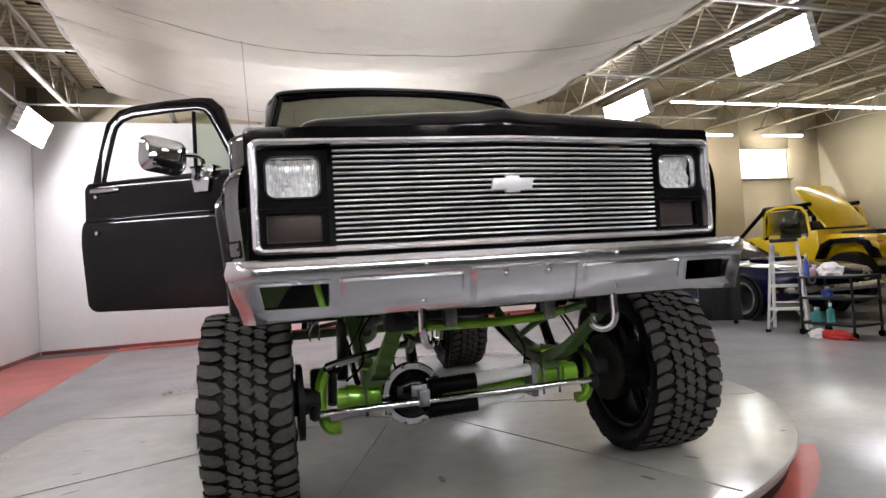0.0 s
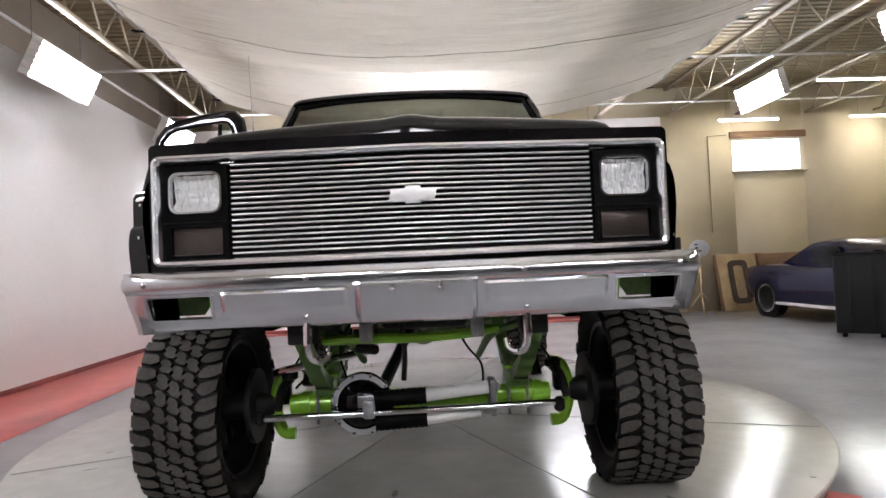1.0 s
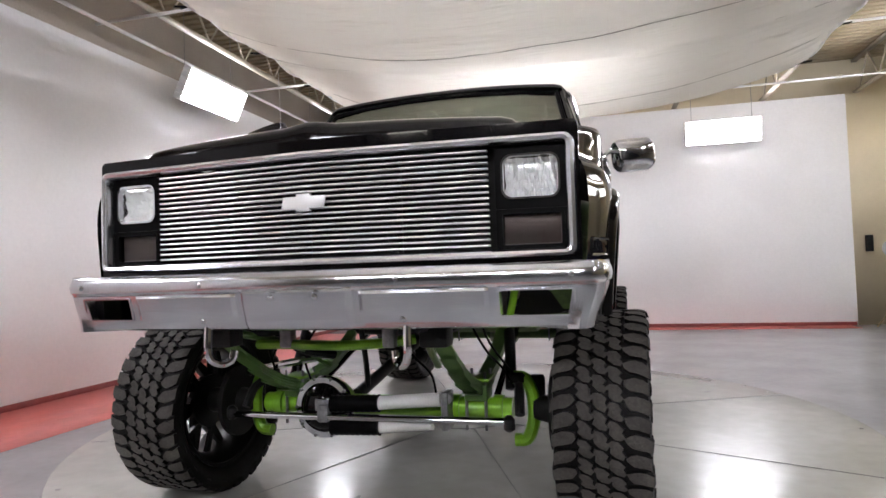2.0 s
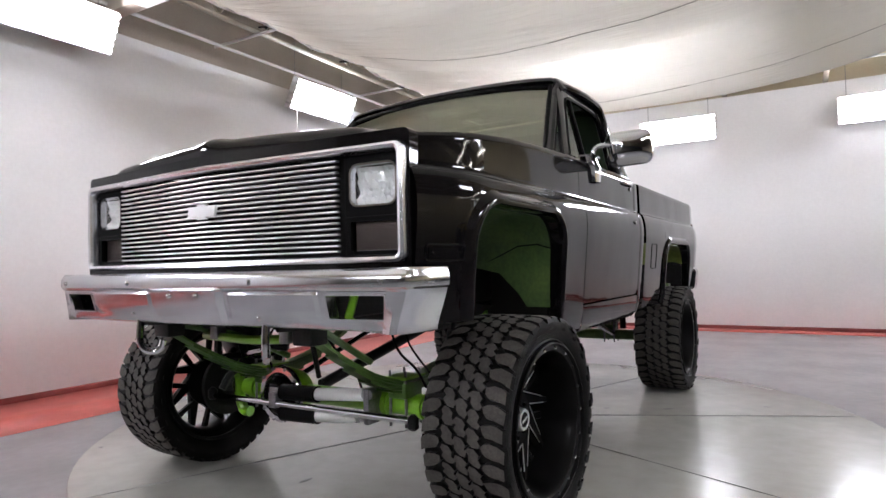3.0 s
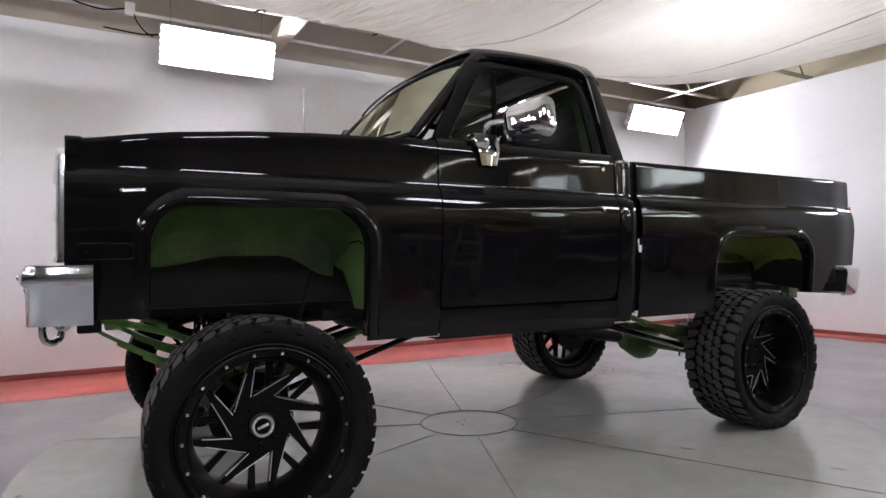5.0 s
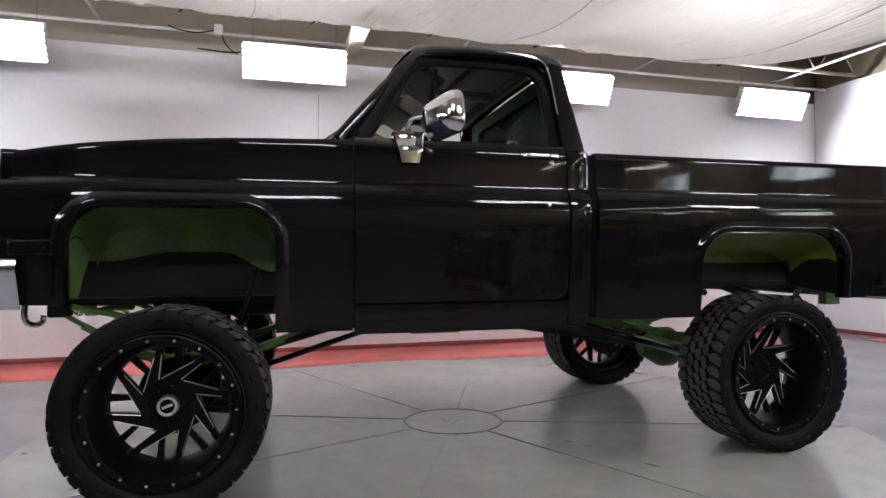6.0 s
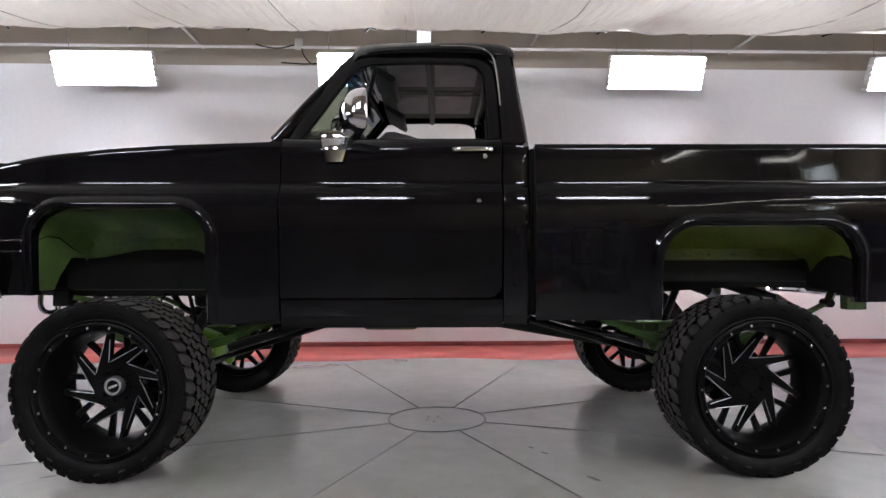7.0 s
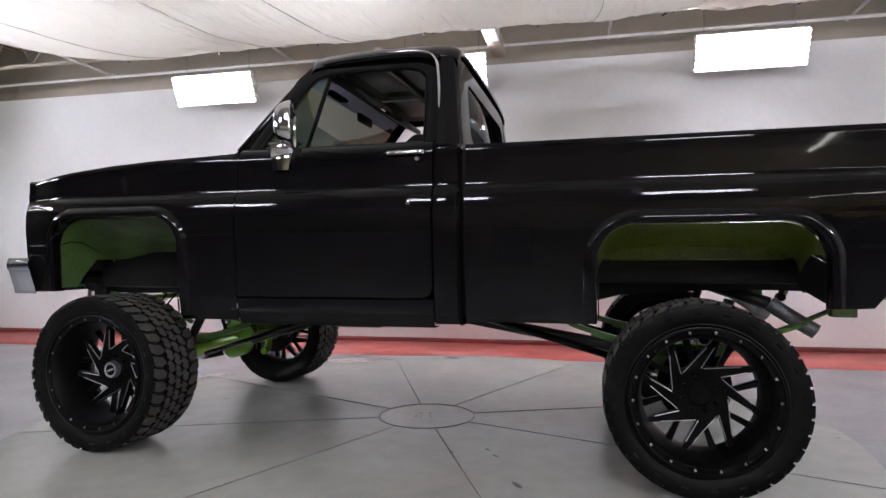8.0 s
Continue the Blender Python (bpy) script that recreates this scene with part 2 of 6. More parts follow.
def sheet(rows, thick=0.0, bm=None, flip=False):
    """A surface through rows of points, with thickness along its normals."""
    out = bmesh.new()
    vs = [[out.verts.new(p) for p in row] for row in rows]
    for i in range(len(vs) - 1):
        for j in range(len(vs[0]) - 1):
            f = (vs[i][j], vs[i][j + 1], vs[i + 1][j + 1], vs[i + 1][j])
            out.faces.new(f[::-1] if flip else f)
    if thick:
        out.normal_update()
        bmesh.ops.solidify(out, geom=out.faces[:], thickness=thick)
    return merge(bm, out)


def prism(poly, a0, a1, axis="x", bevel=0.0, bm=None, seg=2):
    """A flat outline pushed along an axis: poly in the two other axes, in order."""
    out = bmesh.new()

    def at(p, a):
        return {"x": (a, p[0], p[1]), "y": (p[0], a, p[1]), "z": (p[0], p[1], a)}[axis]
    lo, hi = [out.verts.new(at(p, a0)) for p in poly], [out.verts.new(at(p, a1)) for p in poly]
    out.faces.new(lo[::-1])
    out.faces.new(hi)
    k = len(poly)
    for i in range(k):
        out.faces.new((lo[i], lo[(i + 1) % k], hi[(i + 1) % k], hi[i]))
    bmesh.ops.recalc_face_normals(out, faces=out.faces[:])
    if bevel:
        bmesh.ops.bevel(out, geom=out.edges[:], offset=bevel, segments=seg, affect="EDGES", profile=0.5)
    return merge(bm, out)


def frame_of(outer, inner, a0, a1, axis="x", bm=None):
    """A ring between two outlines of as many points, with depth."""
    out = bmesh.new()

    def at(p, a):
        return {"x": (a, p[0], p[1]), "y": (p[0], a, p[1]), "z": (p[0], p[1], a)}[axis]
    r = [[out.verts.new(at(p, a)) for p in ring] for ring, a in ((outer, a0), (outer, a1), (inner, a1), (inner, a0))]
    k = len(outer)
    for q in range(4):
        a, b = r[q], r[(q + 1) % 4]
        for i in range(k):
            out.faces.new((a[i], a[(i + 1) % k], b[(i + 1) % k], b[i]))
    bmesh.ops.recalc_face_normals(out, faces=out.faces[:])
    return merge(bm, out)


def rounded(w, h, r, n=5, cx=0.0, cy=0.0):
    """A rectangle with round corners, as an outline."""
    out = []
    for sx, sy, a in ((1, 1, 0), (-1, 1, 90), (-1, -1, 180), (1, -1, 270)):
        for k in range(n + 1):
            w_ = radians(a + 90 * k / n)
            out.append((cx + sx * (w / 2 - r) + r * math.cos(w_), cy + sy * (h / 2 - r) + r * math.sin(w_)))
    return out


def lerp(table, x):
    """Straight lines between (x, value) pairs."""
    if x <= table[0][0]:
        return table[0][1]
    for (a, va), (b, vb) in zip(table, table[1:]):
        if x <= b:
            return va + (vb - va) * (x - a) / (b - a)
    return table[-1][1]


def ease(a, b, x):
    t = min(1.0, max(0.0, (x - a) / (b - a)))
    return t * t * (3 - 2 * t)


def mirrored(bm):
    """The same part for the other side."""
    out = bm.copy()
    out.transform(Matrix.Diagonal((-1, 1, 1, 1)))
    bmesh.ops.reverse_faces(out, faces=out.faces[:])
    return out


# ---- the hall ----
FZ = -0.13                       # the hall's floor; the turntable's top is at 0
X0, X1, Y0, Y1 = -4.32, 13.3, -13.0, 7.82
ROOF = 4.45


def setting(name, bm, material, label="", **kw):
    ob = obj(name, bm, material, **kw)
    return tagged(ob, label, kind="structure")


def ring_sheet(r0, r1, z, seg=48, a0=0, a1=360):
    w = [radians(a0 + (a1 - a0) * k / seg) for k in range(seg + 1)]
    return sheet([[(r * math.cos(a), r * math.sin(a), z) for a in w] for r in (r1, r0)])


setting("floor", box(((X0 + X1) / 2, (Y0 + Y1) / 2, FZ - 0.1), (X1 - X0 + 0.6, Y1 - Y0 + 0.6, 0.2)), FLOOR, "glossy grey epoxy concrete floor")
setting("floor_red_band", box((-3.71, -0.9, FZ + 0.001), (1.22, 15.6, 0.006)), RED, "red painted band along the white wall's foot")
setting("floor_red_band_rear", box((0.95, 7.42, FZ + 0.002), (8.1, 0.55, 0.006)), RED, "red painted band along the rear white wall")

# side wall: white panelling in front of the grey building wall
setting("wall_side", box((X0 - 0.20, (Y0 + Y1) / 2, (ROOF + FZ) / 2), (0.2, Y1 - Y0 + 0.4, ROOF - FZ)), WALL_GREY, "grey painted building wall above white panelling")
PY = -8.6
setting("wall_side_panel", box((X0 - 0.05, (PY + 7.65) / 2, (3.62 + FZ) / 2), (0.1, 7.65 - PY, 3.62 - FZ), 0.006), WALL_WHITE, "smooth white studio wall panelling")
setting("baseboard", box((X0 + 0.008, (PY + 7.6) / 2, FZ + 0.03), (0.02, 7.6 - PY, 0.06), 0.003), mat("dark_red_base", (0.25, 0.05, 0.045), 0.5, var=0.3), "dark red skirting at the white wall's foot")
setting("wall_rear_panel", box((0.40, 7.70, (3.82 + FZ) / 2), (9.44, 0.1, 3.82 - FZ), 0.006), WALL_WHITE, "smooth white studio wall panelling")
setting("baseboard_rear", box((0.40, 7.642, FZ + 0.03), (9.4, 0.02, 0.06), 0.003), mat("dark_red_base_rear", (0.25, 0.05, 0.045), 0.5, var=0.3), "dark red skirting at the rear white wall's foot")


def wall_with_openings(name, x0, x1, z0, z1, y0, y1, holes, material, label):
    """A wall along x, with openings (x0, x1, z0, z1) through it."""
    bm = None
    xs = sorted({x0, x1, *(h[0] for h in holes), *(h[1] for h in holes)})
    for a, b in zip(xs, xs[1:]):
        cut = [h for h in holes if h[0] <= a and h[1] >= b]
        spans = [(z0, cut[0][2]), (cut[0][3], z1)] if cut else [(z0, z1)]
        for c, d in spans:
            bm = box(((a + b) / 2, (y0 + y1) / 2, (c + d) / 2), (b - a, y1 - y0, d - c), bm=bm)
    return setting(name, bm, material, label)


WINDOWS = [(6.67, 8.18, 2.68, 3.37), (10.76, 12.30, 2.66, 3.44)]
wall_with_openings("wall_rear", X0 - 0.3, X1 + 0.2, FZ, ROOF, Y1, Y1 + 0.25, WINDOWS, BLOCK, "cream painted concrete block wall")
setting("wall_far", box((X1 + 0.1, (Y0 + Y1) / 2, (ROOF + FZ) / 2), (0.2, Y1 - Y0, ROOF - FZ)), BLOCK, "cream painted block wall")
# Out of view; its dark colour carries the shade of the front hall.
setting("wall_front", box(((X0 + X1) / 2, Y0 - 0.1, (ROOF + FZ) / 2), (X1 - X0 + 0.6, 0.2, ROOF - FZ)), WALL_UNLIT, "unseen front wall coloured dark for the unlit hall")


def deck():
    """Ribbed roof sheets, the ribs along x."""
    bm = bmesh.new()
    y, rows = Y0 - 0.2, []
    while y < Y1 + 0.3:
        for dy, dz in ((0.0, 0.0), (0.09, 0.0), (0.105, 0.045), (0.135, 0.045)):
            rows.append([(X0 - 0.3, y + dy, ROOF + dz), (X1 + 0.3, y + dy, ROOF + dz)])
        y += 0.15
    return sheet(rows, 0.0, flip=True)


setting("ceiling", deck(), DECK, "tan ribbed steel roof deck", soft=False)
setting("ceiling_cover", box(((X0 + X1) / 2, (Y0 + Y1) / 2, ROOF + 0.12), (X1 - X0 + 0.8, Y1 - Y0 + 0.8, 0.1)), DECK, "roof above the deck")


def joist():
    """An open-web roof joist along y."""
    bm = box((-0.022, (Y0 + Y1) / 2, 4.41), (0.035, Y1 - Y0, 0.04))
    bm = box((0.022, (Y0 + Y1) / 2, 4.41), (0.035, Y1 - Y0, 0.04), bm=bm)
    bm = box((0, (Y0 + Y1) / 2, 3.87), (0.075, Y1 - Y0, 0.035), bm=bm)
    y, up = Y0 + 0.1, True
    while y < Y1 - 0.5:
        a, b = (y, 3.88 if up else 4.40), (y + 0.38, 4.40 if up else 3.88)
        bm = tube([(0, *a), (0, *b)], 0.012, 6, 1, bm)
        y, up = y + 0.38, not up
    return bm


_j = tagged(obj("roof_joist", joist(), JOIST), "cream open-web steel roof joist", "joist", "roof joists", "structure")
_j.matrix_basis = pose(-3.55, 0, 0)
for k in range(1, 12):
    copy_thing(_j, pose(-3.55 + 1.48 * k, 0, 0))


def hall_window(k, x0, x1, z0, z1):
    t = tagged(new("window_%d" % k), "small high bright window in block wall", kind="structure")
    t.matrix_basis = pose((x0 + x1) / 2, Y1, z0)
    w, h = x1 - x0, z1 - z0
    part("window_frame", frame_of(rounded(w, h, 0.004, 1, 0, h / 2), rounded(w - 0.07, h - 0.07, 0.004, 1, 0, h / 2), 0.06, 0.12, "y"), WHITE_STEEL, t)
    part("pane", box((0, 0.09, h / 2), (w - 0.07, 0.006, h - 0.07)), PANE_CLEAR, t).visible_shadow = False
    part("window_sill", box((0, -0.02, -0.015), (w + 0.06, 0.10, 0.03), 0.005), WALL_GREY, t)


PANE_CLEAR = glass("clear_pane", (0.95, 0.97, 0.97), 0.0)
for k, (x0, x1, z0, z1) in enumerate(WINDOWS):
    hall_window(k + 1, x0, x1, z0, z1)
setting("backdrop", sheet([[(x, Y1 + 1.2, z) for x in (4.5, 14.5)] for z in (1.2, 5.0)], flip=True), DAY, "bright sky outside the windows")


# ---- turntable ----
def turntable():
    t = thing("turntable", "large round raised turntable with pale grey painted top", "turntable", (0, 0, FZ))
    h = -FZ
    part("top", lathe([(h - 0.05, 0.0), (h - 0.05, 2.44), (h - 0.012, 2.455), (h - 0.003, 2.45), (h, 2.44), (h, 2.0), (h, 1.0), (h, 0.30), (h, 0.0)], 128, "z"), DISC, t, "pale grey painted deck")
    part("skirt", lathe([(0.0, 2.41), (h - 0.05, 2.41), (h - 0.05, 2.38), (0.0, 2.38)], 128, "z", close=True), TRIM_BLACK, t, "black recessed edge")
    # radial joints and the round hatch in the middle
    for a in (23.5, 70, 112, 157.5, 202, 247, 291, 336.5):
        w = radians(a)
        bm = box((1.36, 0, 0), (2.12, 0.0020 if a > 250 else 0.0034, 0.003))
        bm.transform(Matrix.Translation((0, 0, h + 0.0022)) @ Matrix.Rotation(w, 4, "Z"))
        part("joint", bm, GROOVE, t)
    part("hatch_joint", lathe([(h + 0.0015, 0.301), (h + 0.0035, 0.301), (h + 0.0035, 0.312), (h + 0.0015, 0.312)], 64, "z", close=True), STAIN, t)
    rnd = random.Random(4)
    for a in range(8):
        bm = lathe([(0.0, 0.013), (0.003, 0.012)], 10, "z")
        bm.transform(Matrix.Translation((2.385 * math.cos(radians(a * 45 + 44.6)), 2.385 * math.sin(radians(a * 45 + 44.6)), h + 0.001)))
        part("bolt_hole", bm, GROOVE, t)
    for a in range(5):
        bm = lathe([(0.0, 0.006), (0.002, 0.006)], 8, "z")
        bm.transform(Matrix.Translation((0.07 * math.cos(a * 1.3), 0.05 * math.sin(a * 1.3) - 0.02, h + 0.001)))
        part("screw", bm, GROOVE, t)
    for k in range(14):
        r, a = rnd.uniform(0.5, 2.2), rnd.uniform(0, 6.28)
        bm = lathe([(0.0, rnd.uniform(0.012, 0.03)), (0.0015, 0.01)], 9, "z")
        bm.transform(Matrix.Translation((r * math.cos(a), r * math.sin(a), h + 0.0005)) @ Matrix.Rotation(a, 4, "Z") @ Matrix.Diagonal((1.6, 0.5, 1, 1)))
        part("stain", bm, STAIN, t)
    return t


turntable()
setting("floor_red_arc", ring_sheet(2.40, 2.54, FZ + 0.0055, a0=-100, a1=-40), RED, "red painted arc beside the turntable")


# ---- ceiling lamps: six tubes in an open white tray ----
def studio_lamp():
    t = thing("studio_lamp", "bright six-tube fluorescent studio light with white tray", "lamp", group="studio lamps")
    L, W = 1.25, 0.42
    bm = box((0, 0, 0.03), (L - 0.02, W, 0.012), 0.003)
    for s in (-1, 1):
        bm = box((0, s * (W / 2 + 0.002), 0.009), (L - 0.02, 0.010, 0.054), 0.003, bm=bm)
    part("tray", bm, HOUSING, t, "white enamelled steel tray")
    for s in (-1, 1):
        rows = []
        for k in range(25):
            y = -W / 2 + W * k / 24
            d = 0.016 * abs(math.sin(math.pi * 6 * k / 24))
            rows.append([(s * (L / 2 - 0.02 + d), y, z) for z in (0.03, -0.085)])
        part("end_plate", sheet(rows, 0.004), HOUSING, t)
    for k in range(6):
        y = -W / 2 + W * (k + 0.5) / 6
        part("tube", tube([(-L / 2 + 0.03, y, -0.015), (L / 2 - 0.03, y, -0.015)], 0.019, 8, 1), TUBE, t, "glowing fluorescent tube")
    return t


def hang(t):
    """Two chains straight up to the roof."""
    m = t.matrix_basis
    for s in (-1, 1):
        p = m @ Vector((s * 0.5, 0, 0.034))
        bm = tube([p, (p.x, p.y, ROOF + 0.02)], 0.004, 5, 1)
        bm.transform(m.inverted())
        part("chain", bm, STEEL, t, "thin steel chain")


def lamp_pose(x, y, z, rz, tilt):
    """Faces down and, by the tilt, to its front."""
    return pose(x, y, z, 0, 0, rz) @ pose(0, 0, 0, tilt, 0, 0)


_lamp = studio_lamp()
_places = [lamp_pose(-3.985, y, 3.46, 90, -65) for y in (-4.10, -0.80, 2.95, 6.41)]          # along the white wall
_places += [lamp_pose(x, 7.55, 3.32, 0, -80) for x in (0.14, 3.13)]                          # on the rear wall
_places += [lamp_pose(5.85, y, 3.64, -90, -75) for y in (-4.3, -1.1, 2.05, 5.32)]            # towards the hall
_places += [lamp_pose(x, -8.3, 3.4, 180, -70) for x in (-1.9, 0.4, 2.7)]                          # in front
_places += [lamp_pose(0.25, y, 4.30, 90, 0) for y in (-3.5, -0.6, 2.4)]                            # above the canopy
_lamps = [_lamp] + [copy_thing(_lamp, m) for m in _places[1:]]
_lamp.matrix_basis = _places[0]
for _l in _lamps:
    hang(_l)


# ---- canopy of white cloth under the roof ----
CX0, CX1, CY0, CY1, CZ = -2.55, 3.45, -4.55, 4.5, 3.48
RIBS = (-4.55, -2.5, -0.25, 2.1, 4.5)


SEAM = mat("cloth_seam", (0.42, 0.39, 0.33), 0.9)


def canopy_z(x, y):
    u = (2 * x - CX0 - CX1) / (CX1 - CX0)
    k = max(i for i in range(4) if y >= RIBS[i] - 1e-6)
    v = (y - RIBS[k]) / (RIBS[k + 1] - RIBS[k])
    edge = 1 - abs(u) ** 2.4
    z = CZ - 0.39 * edge - 0.20 * math.sin(math.pi * v) ** 0.8 * (0.10 + 0.90 * edge)
    near = math.exp(-(1 - abs(u)) * 7)
    z -= (0.022 if u < 0 else 0.055) * math.exp(-(1 - abs(u)) * 4) * math.sin(math.pi * (y - CY0 - 0.12) / ((CY1 - CY0 - 0.24) / 7)) ** 2
    z += 0.010 * near * math.sin(y * 26 + 2 * math.sin(y * 5)) + 0.007 * near * math.sin(y * 51 + 1.7)
    z += 0.018 * noise.noise(Vector((x * 1.1, y * 2.4, 0.3))) + 0.010 * noise.noise(Vector((x * 1.6, y * 8, 5))) + 0.006 * noise.noise(Vector((x * 7, y * 3, 2)))
    return z


def canopy():
    t = thing("canopy", "white sagging cloth canopy tied under the roof", "canopy")
    nx, ny = 90, 220
    rows = [[(CX0 + (CX1 - CX0) * i / nx, CY0 + (CY1 - CY0) * j / ny, 0) for i in range(nx + 1)] for j in range(ny + 1)]
    rows = [[(x, y, canopy_z(x, min(y, CY1 - 1e-4))) for x, y, _ in r] for r in rows]
    part("cloth", sheet(rows), CLOTH, t, "thin white translucent cloth")
    for y in RIBS[1:4]:
        pts = [(CX0 + (CX1 - CX0) * i / 24, y, canopy_z(CX0 + (CX1 - CX0) * i / 24, y) - 0.002) for i in range(25)]
        part("seam", tube(pts, 0.005, 6, 1), SEAM, t)
    for y in (-3.55, -1.35, 1.05, 3.2):
        pts = [(CX0 + (CX1 - CX0) * i / 24, y + 0.12 * math.sin(i * 0.26), canopy_z(CX0 + (CX1 - CX0) * i / 24, y + 0.12 * math.sin(i * 0.26)) - 0.002) for i in range(25)]
        part("seam", tube(pts, 0.004, 6, 1), SEAM, t)
    for x in (CX0, CX1):
        pts = [(x, CY0 + (CY1 - CY0) * i / 60, canopy_z(x, min(CY0 + (CY1 - CY0) * i / 60, CY1 - 1e-4)) + 0.01) for i in range(61)]
        part("hem", tube(pts, 0.022, 8, 1), WHITE_STEEL, t, "rolled white edge on a pipe")
        for k in range(8):
            y = CY0 + 0.12 + (CY1 - CY0 - 0.24) * k / 7
            s = 1 if x > 0 else -1
            bm = tube([(x - s * 0.05, y, CZ - 0.01), (x + s * 0.06, y + 0.01, CZ + 0.01), (x + s * 0.16, y + 0.06, CZ + 0.03)], 0.012, 6, 3)
            bm = tube([(x + s * 0.03, y, CZ + 0.0), (x + s * 0.15, y - 0.05, CZ + 0.0)], 0.010, 6, 1, bm)
            part("clamp", bm, TRIM_BLACK, t, "black spring clamp")
            part("cord", tube([(x + s * 0.05, y, CZ + 0.01), (x + s * 0.10, y + 0.02, ROOF + 0.02)], 0.004, 5, 1), TRIM_BLACK, t)
    for y in (CY0, CY1):
        pts = [(CX0 + (CX1 - CX0) * i / 40, y, canopy_z(CX0 + (CX1 - CX0) * i / 40, min(y, CY1 - 1e-4))) for i in range(41)]
        part("hem", tube(pts, 0.010, 6, 1), mat("cloth_hem", (0.7, 0.68, 0.63), 0.9), t)
    return t


canopy()


def ceiling_strip(x, y, z):
    t = thing("ceiling_strip_light", "single bright fluorescent strip light under the roof", "lamp", (x, y, z), group="strip lights")
    part("batten", box((0, 0, 0.03), (1.22, 0.07, 0.04), 0.006), HOUSING, t)
    part("tube", tube([(-0.6, 0, 0), (0.6, 0, 0)], 0.019, 8, 1), TUBE_WARM, t, "glowing fluorescent tube")
    for s in (-0.45, 0.45):
        part("hanger", tube([(s, 0, 0.05), (s, 0, ROOF - z)], 0.004, 5, 1), STEEL, t)


for x in (7.35, 8.65, 9.95, 11.25, 12.55):
    ceiling_strip(x, 5.25, 3.78)
for x in (6.75, 9.45, 11.6):
    ceiling_strip(x, 7.3, 3.63)
# Unseen strips, added over the front to brighten the grille and bumper.
for x in (-2.4, -0.2, 2.0, 4.2):
    for y in (-9.6, -11.4):
        ceiling_strip(x, y, 3.78)

# white cross beam and pipes under the roof
setting("beam", box((-0.65, -0.07, 3.79), (6.1, 0.17, 0.16), 0.01), WHITE_STEEL, "white painted cross beam")
setting("beam_stub", box((-4.0, -0.07, 3.79), (0.6, 0.17, 0.16), 0.01), WALL_GREY, "grey end of the cross beam")
setting("wall_pipe", tube([(-4.12, Y0, 3.80), (-4.12, Y1 - 0.1, 3.80)], 0.022, 8, 1), WHITE_STEEL, "white pipe along the wall's top")
for y in (-6.0, -3.0, 1.35, 4.1, 6.6):
    setting("cross_pipe", tube([(-4.3, y, 3.84), (9.0, y, 3.84)], 0.018, 8, 1), WHITE_STEEL, "thin white pipe across the joists")


_jb = thing("junction_box", "small white junction box with a black lamp cable", "junction box", (-4.10, -1.70, 3.80))
part("box", box((0, 0, 0.03), (0.07, 0.10, 0.13), 0.008), WHITE_STEEL, _jb)
part("cable", tube([(0.01, -0.05, 0.02), (0.02, -0.25, -0.03), (0.02, -0.45, -0.01), (0.0, -0.56, 0.03)], 0.009, 6, 5), TRIM_BLACK, _jb, "drooping black cable")
part("cable", tube([(0.02, 0.04, -0.03), (0.05, 0.07, -0.12), (0.08, 0.14, -0.22), (0.10, 0.22, -0.27)], 0.008, 6, 5), TRIM_BLACK, _jb, "drooping black cable")


# ---- the pickup truck: front towards -y, its left side towards +x ----
truck = thing("pickup_truck", "lifted black pickup truck with chrome bumper and lime green chassis", "pickup truck", (0.005, 0, 0), -1.5)

SIDE = [(0.66, 0.945), (0.70, 0.975), (0.76, 0.992), (0.95, 1.008), (1.10, 1.022), (1.19, 1.030), (1.235, 1.031), (1.27, 1.029), (1.30, 1.025), (1.325, 1.019), (1.345, 1.011), (1.353, 1.003),
        (1.360, 0.9955), (1.367, 0.9925), (1.40, 0.992), (1.48, 0.991), (1.545, 0.9895), (1.56, 0.985), (1.575, 0.968)]
LEVELS = (1.255, 1.27, 1.285, 1.30, 1.315, 1.33, 1.345, 1.353, 1.360, 1.367, 1.385, 1.42, 1.46, 1.50, 1.53)


def side_x(z, y=0.0):
    x = lerp(SIDE, z)
    return x - 0.085 * ease(-1.70, -2.24, y) ** 2 - 0.03 * ease(2.3, 2.6, y)


FENDER_TOP = [(-2.20, 1.465), (-2.09, 1.478), (-1.82, 1.513), (-1.55, 1.540), (-1.28, 1.557), (-0.90, 1.570), (-0.74, 1.578)]


def arch(y, c, half, top, r, base):
    """The lower edge of a panel over a wheel opening: flat top with round shoulders."""
    d = abs(y - c)
    if d >= half:
        return base
    if d <= half - r:
        return top
    q = (d - (half - r)) / r
    return top - r * 1.05 * (1 - math.sqrt(max(0.0, 1 - q * q)))


def columns(y0, y1, c=None, half=0.0, r=0.0, step=0.05):
    ys = [y0 + (y1 - y0) * i / max(1, round((y1 - y0) / step)) for i in range(round((y1 - y0) / step) + 1)]
    if c is not None:
        for s in (-1, 1):
            ys += [c + s * (half - r + r * math.sin(radians(a))) for a in range(0, 91, 9)]
            ys += [c + s * (half + 1e-4)]
    ys = sorted(y for y in set(round(v, 5) for v in ys) if y0 - 1e-6 <= y <= y1 + 1e-6)
    return ys


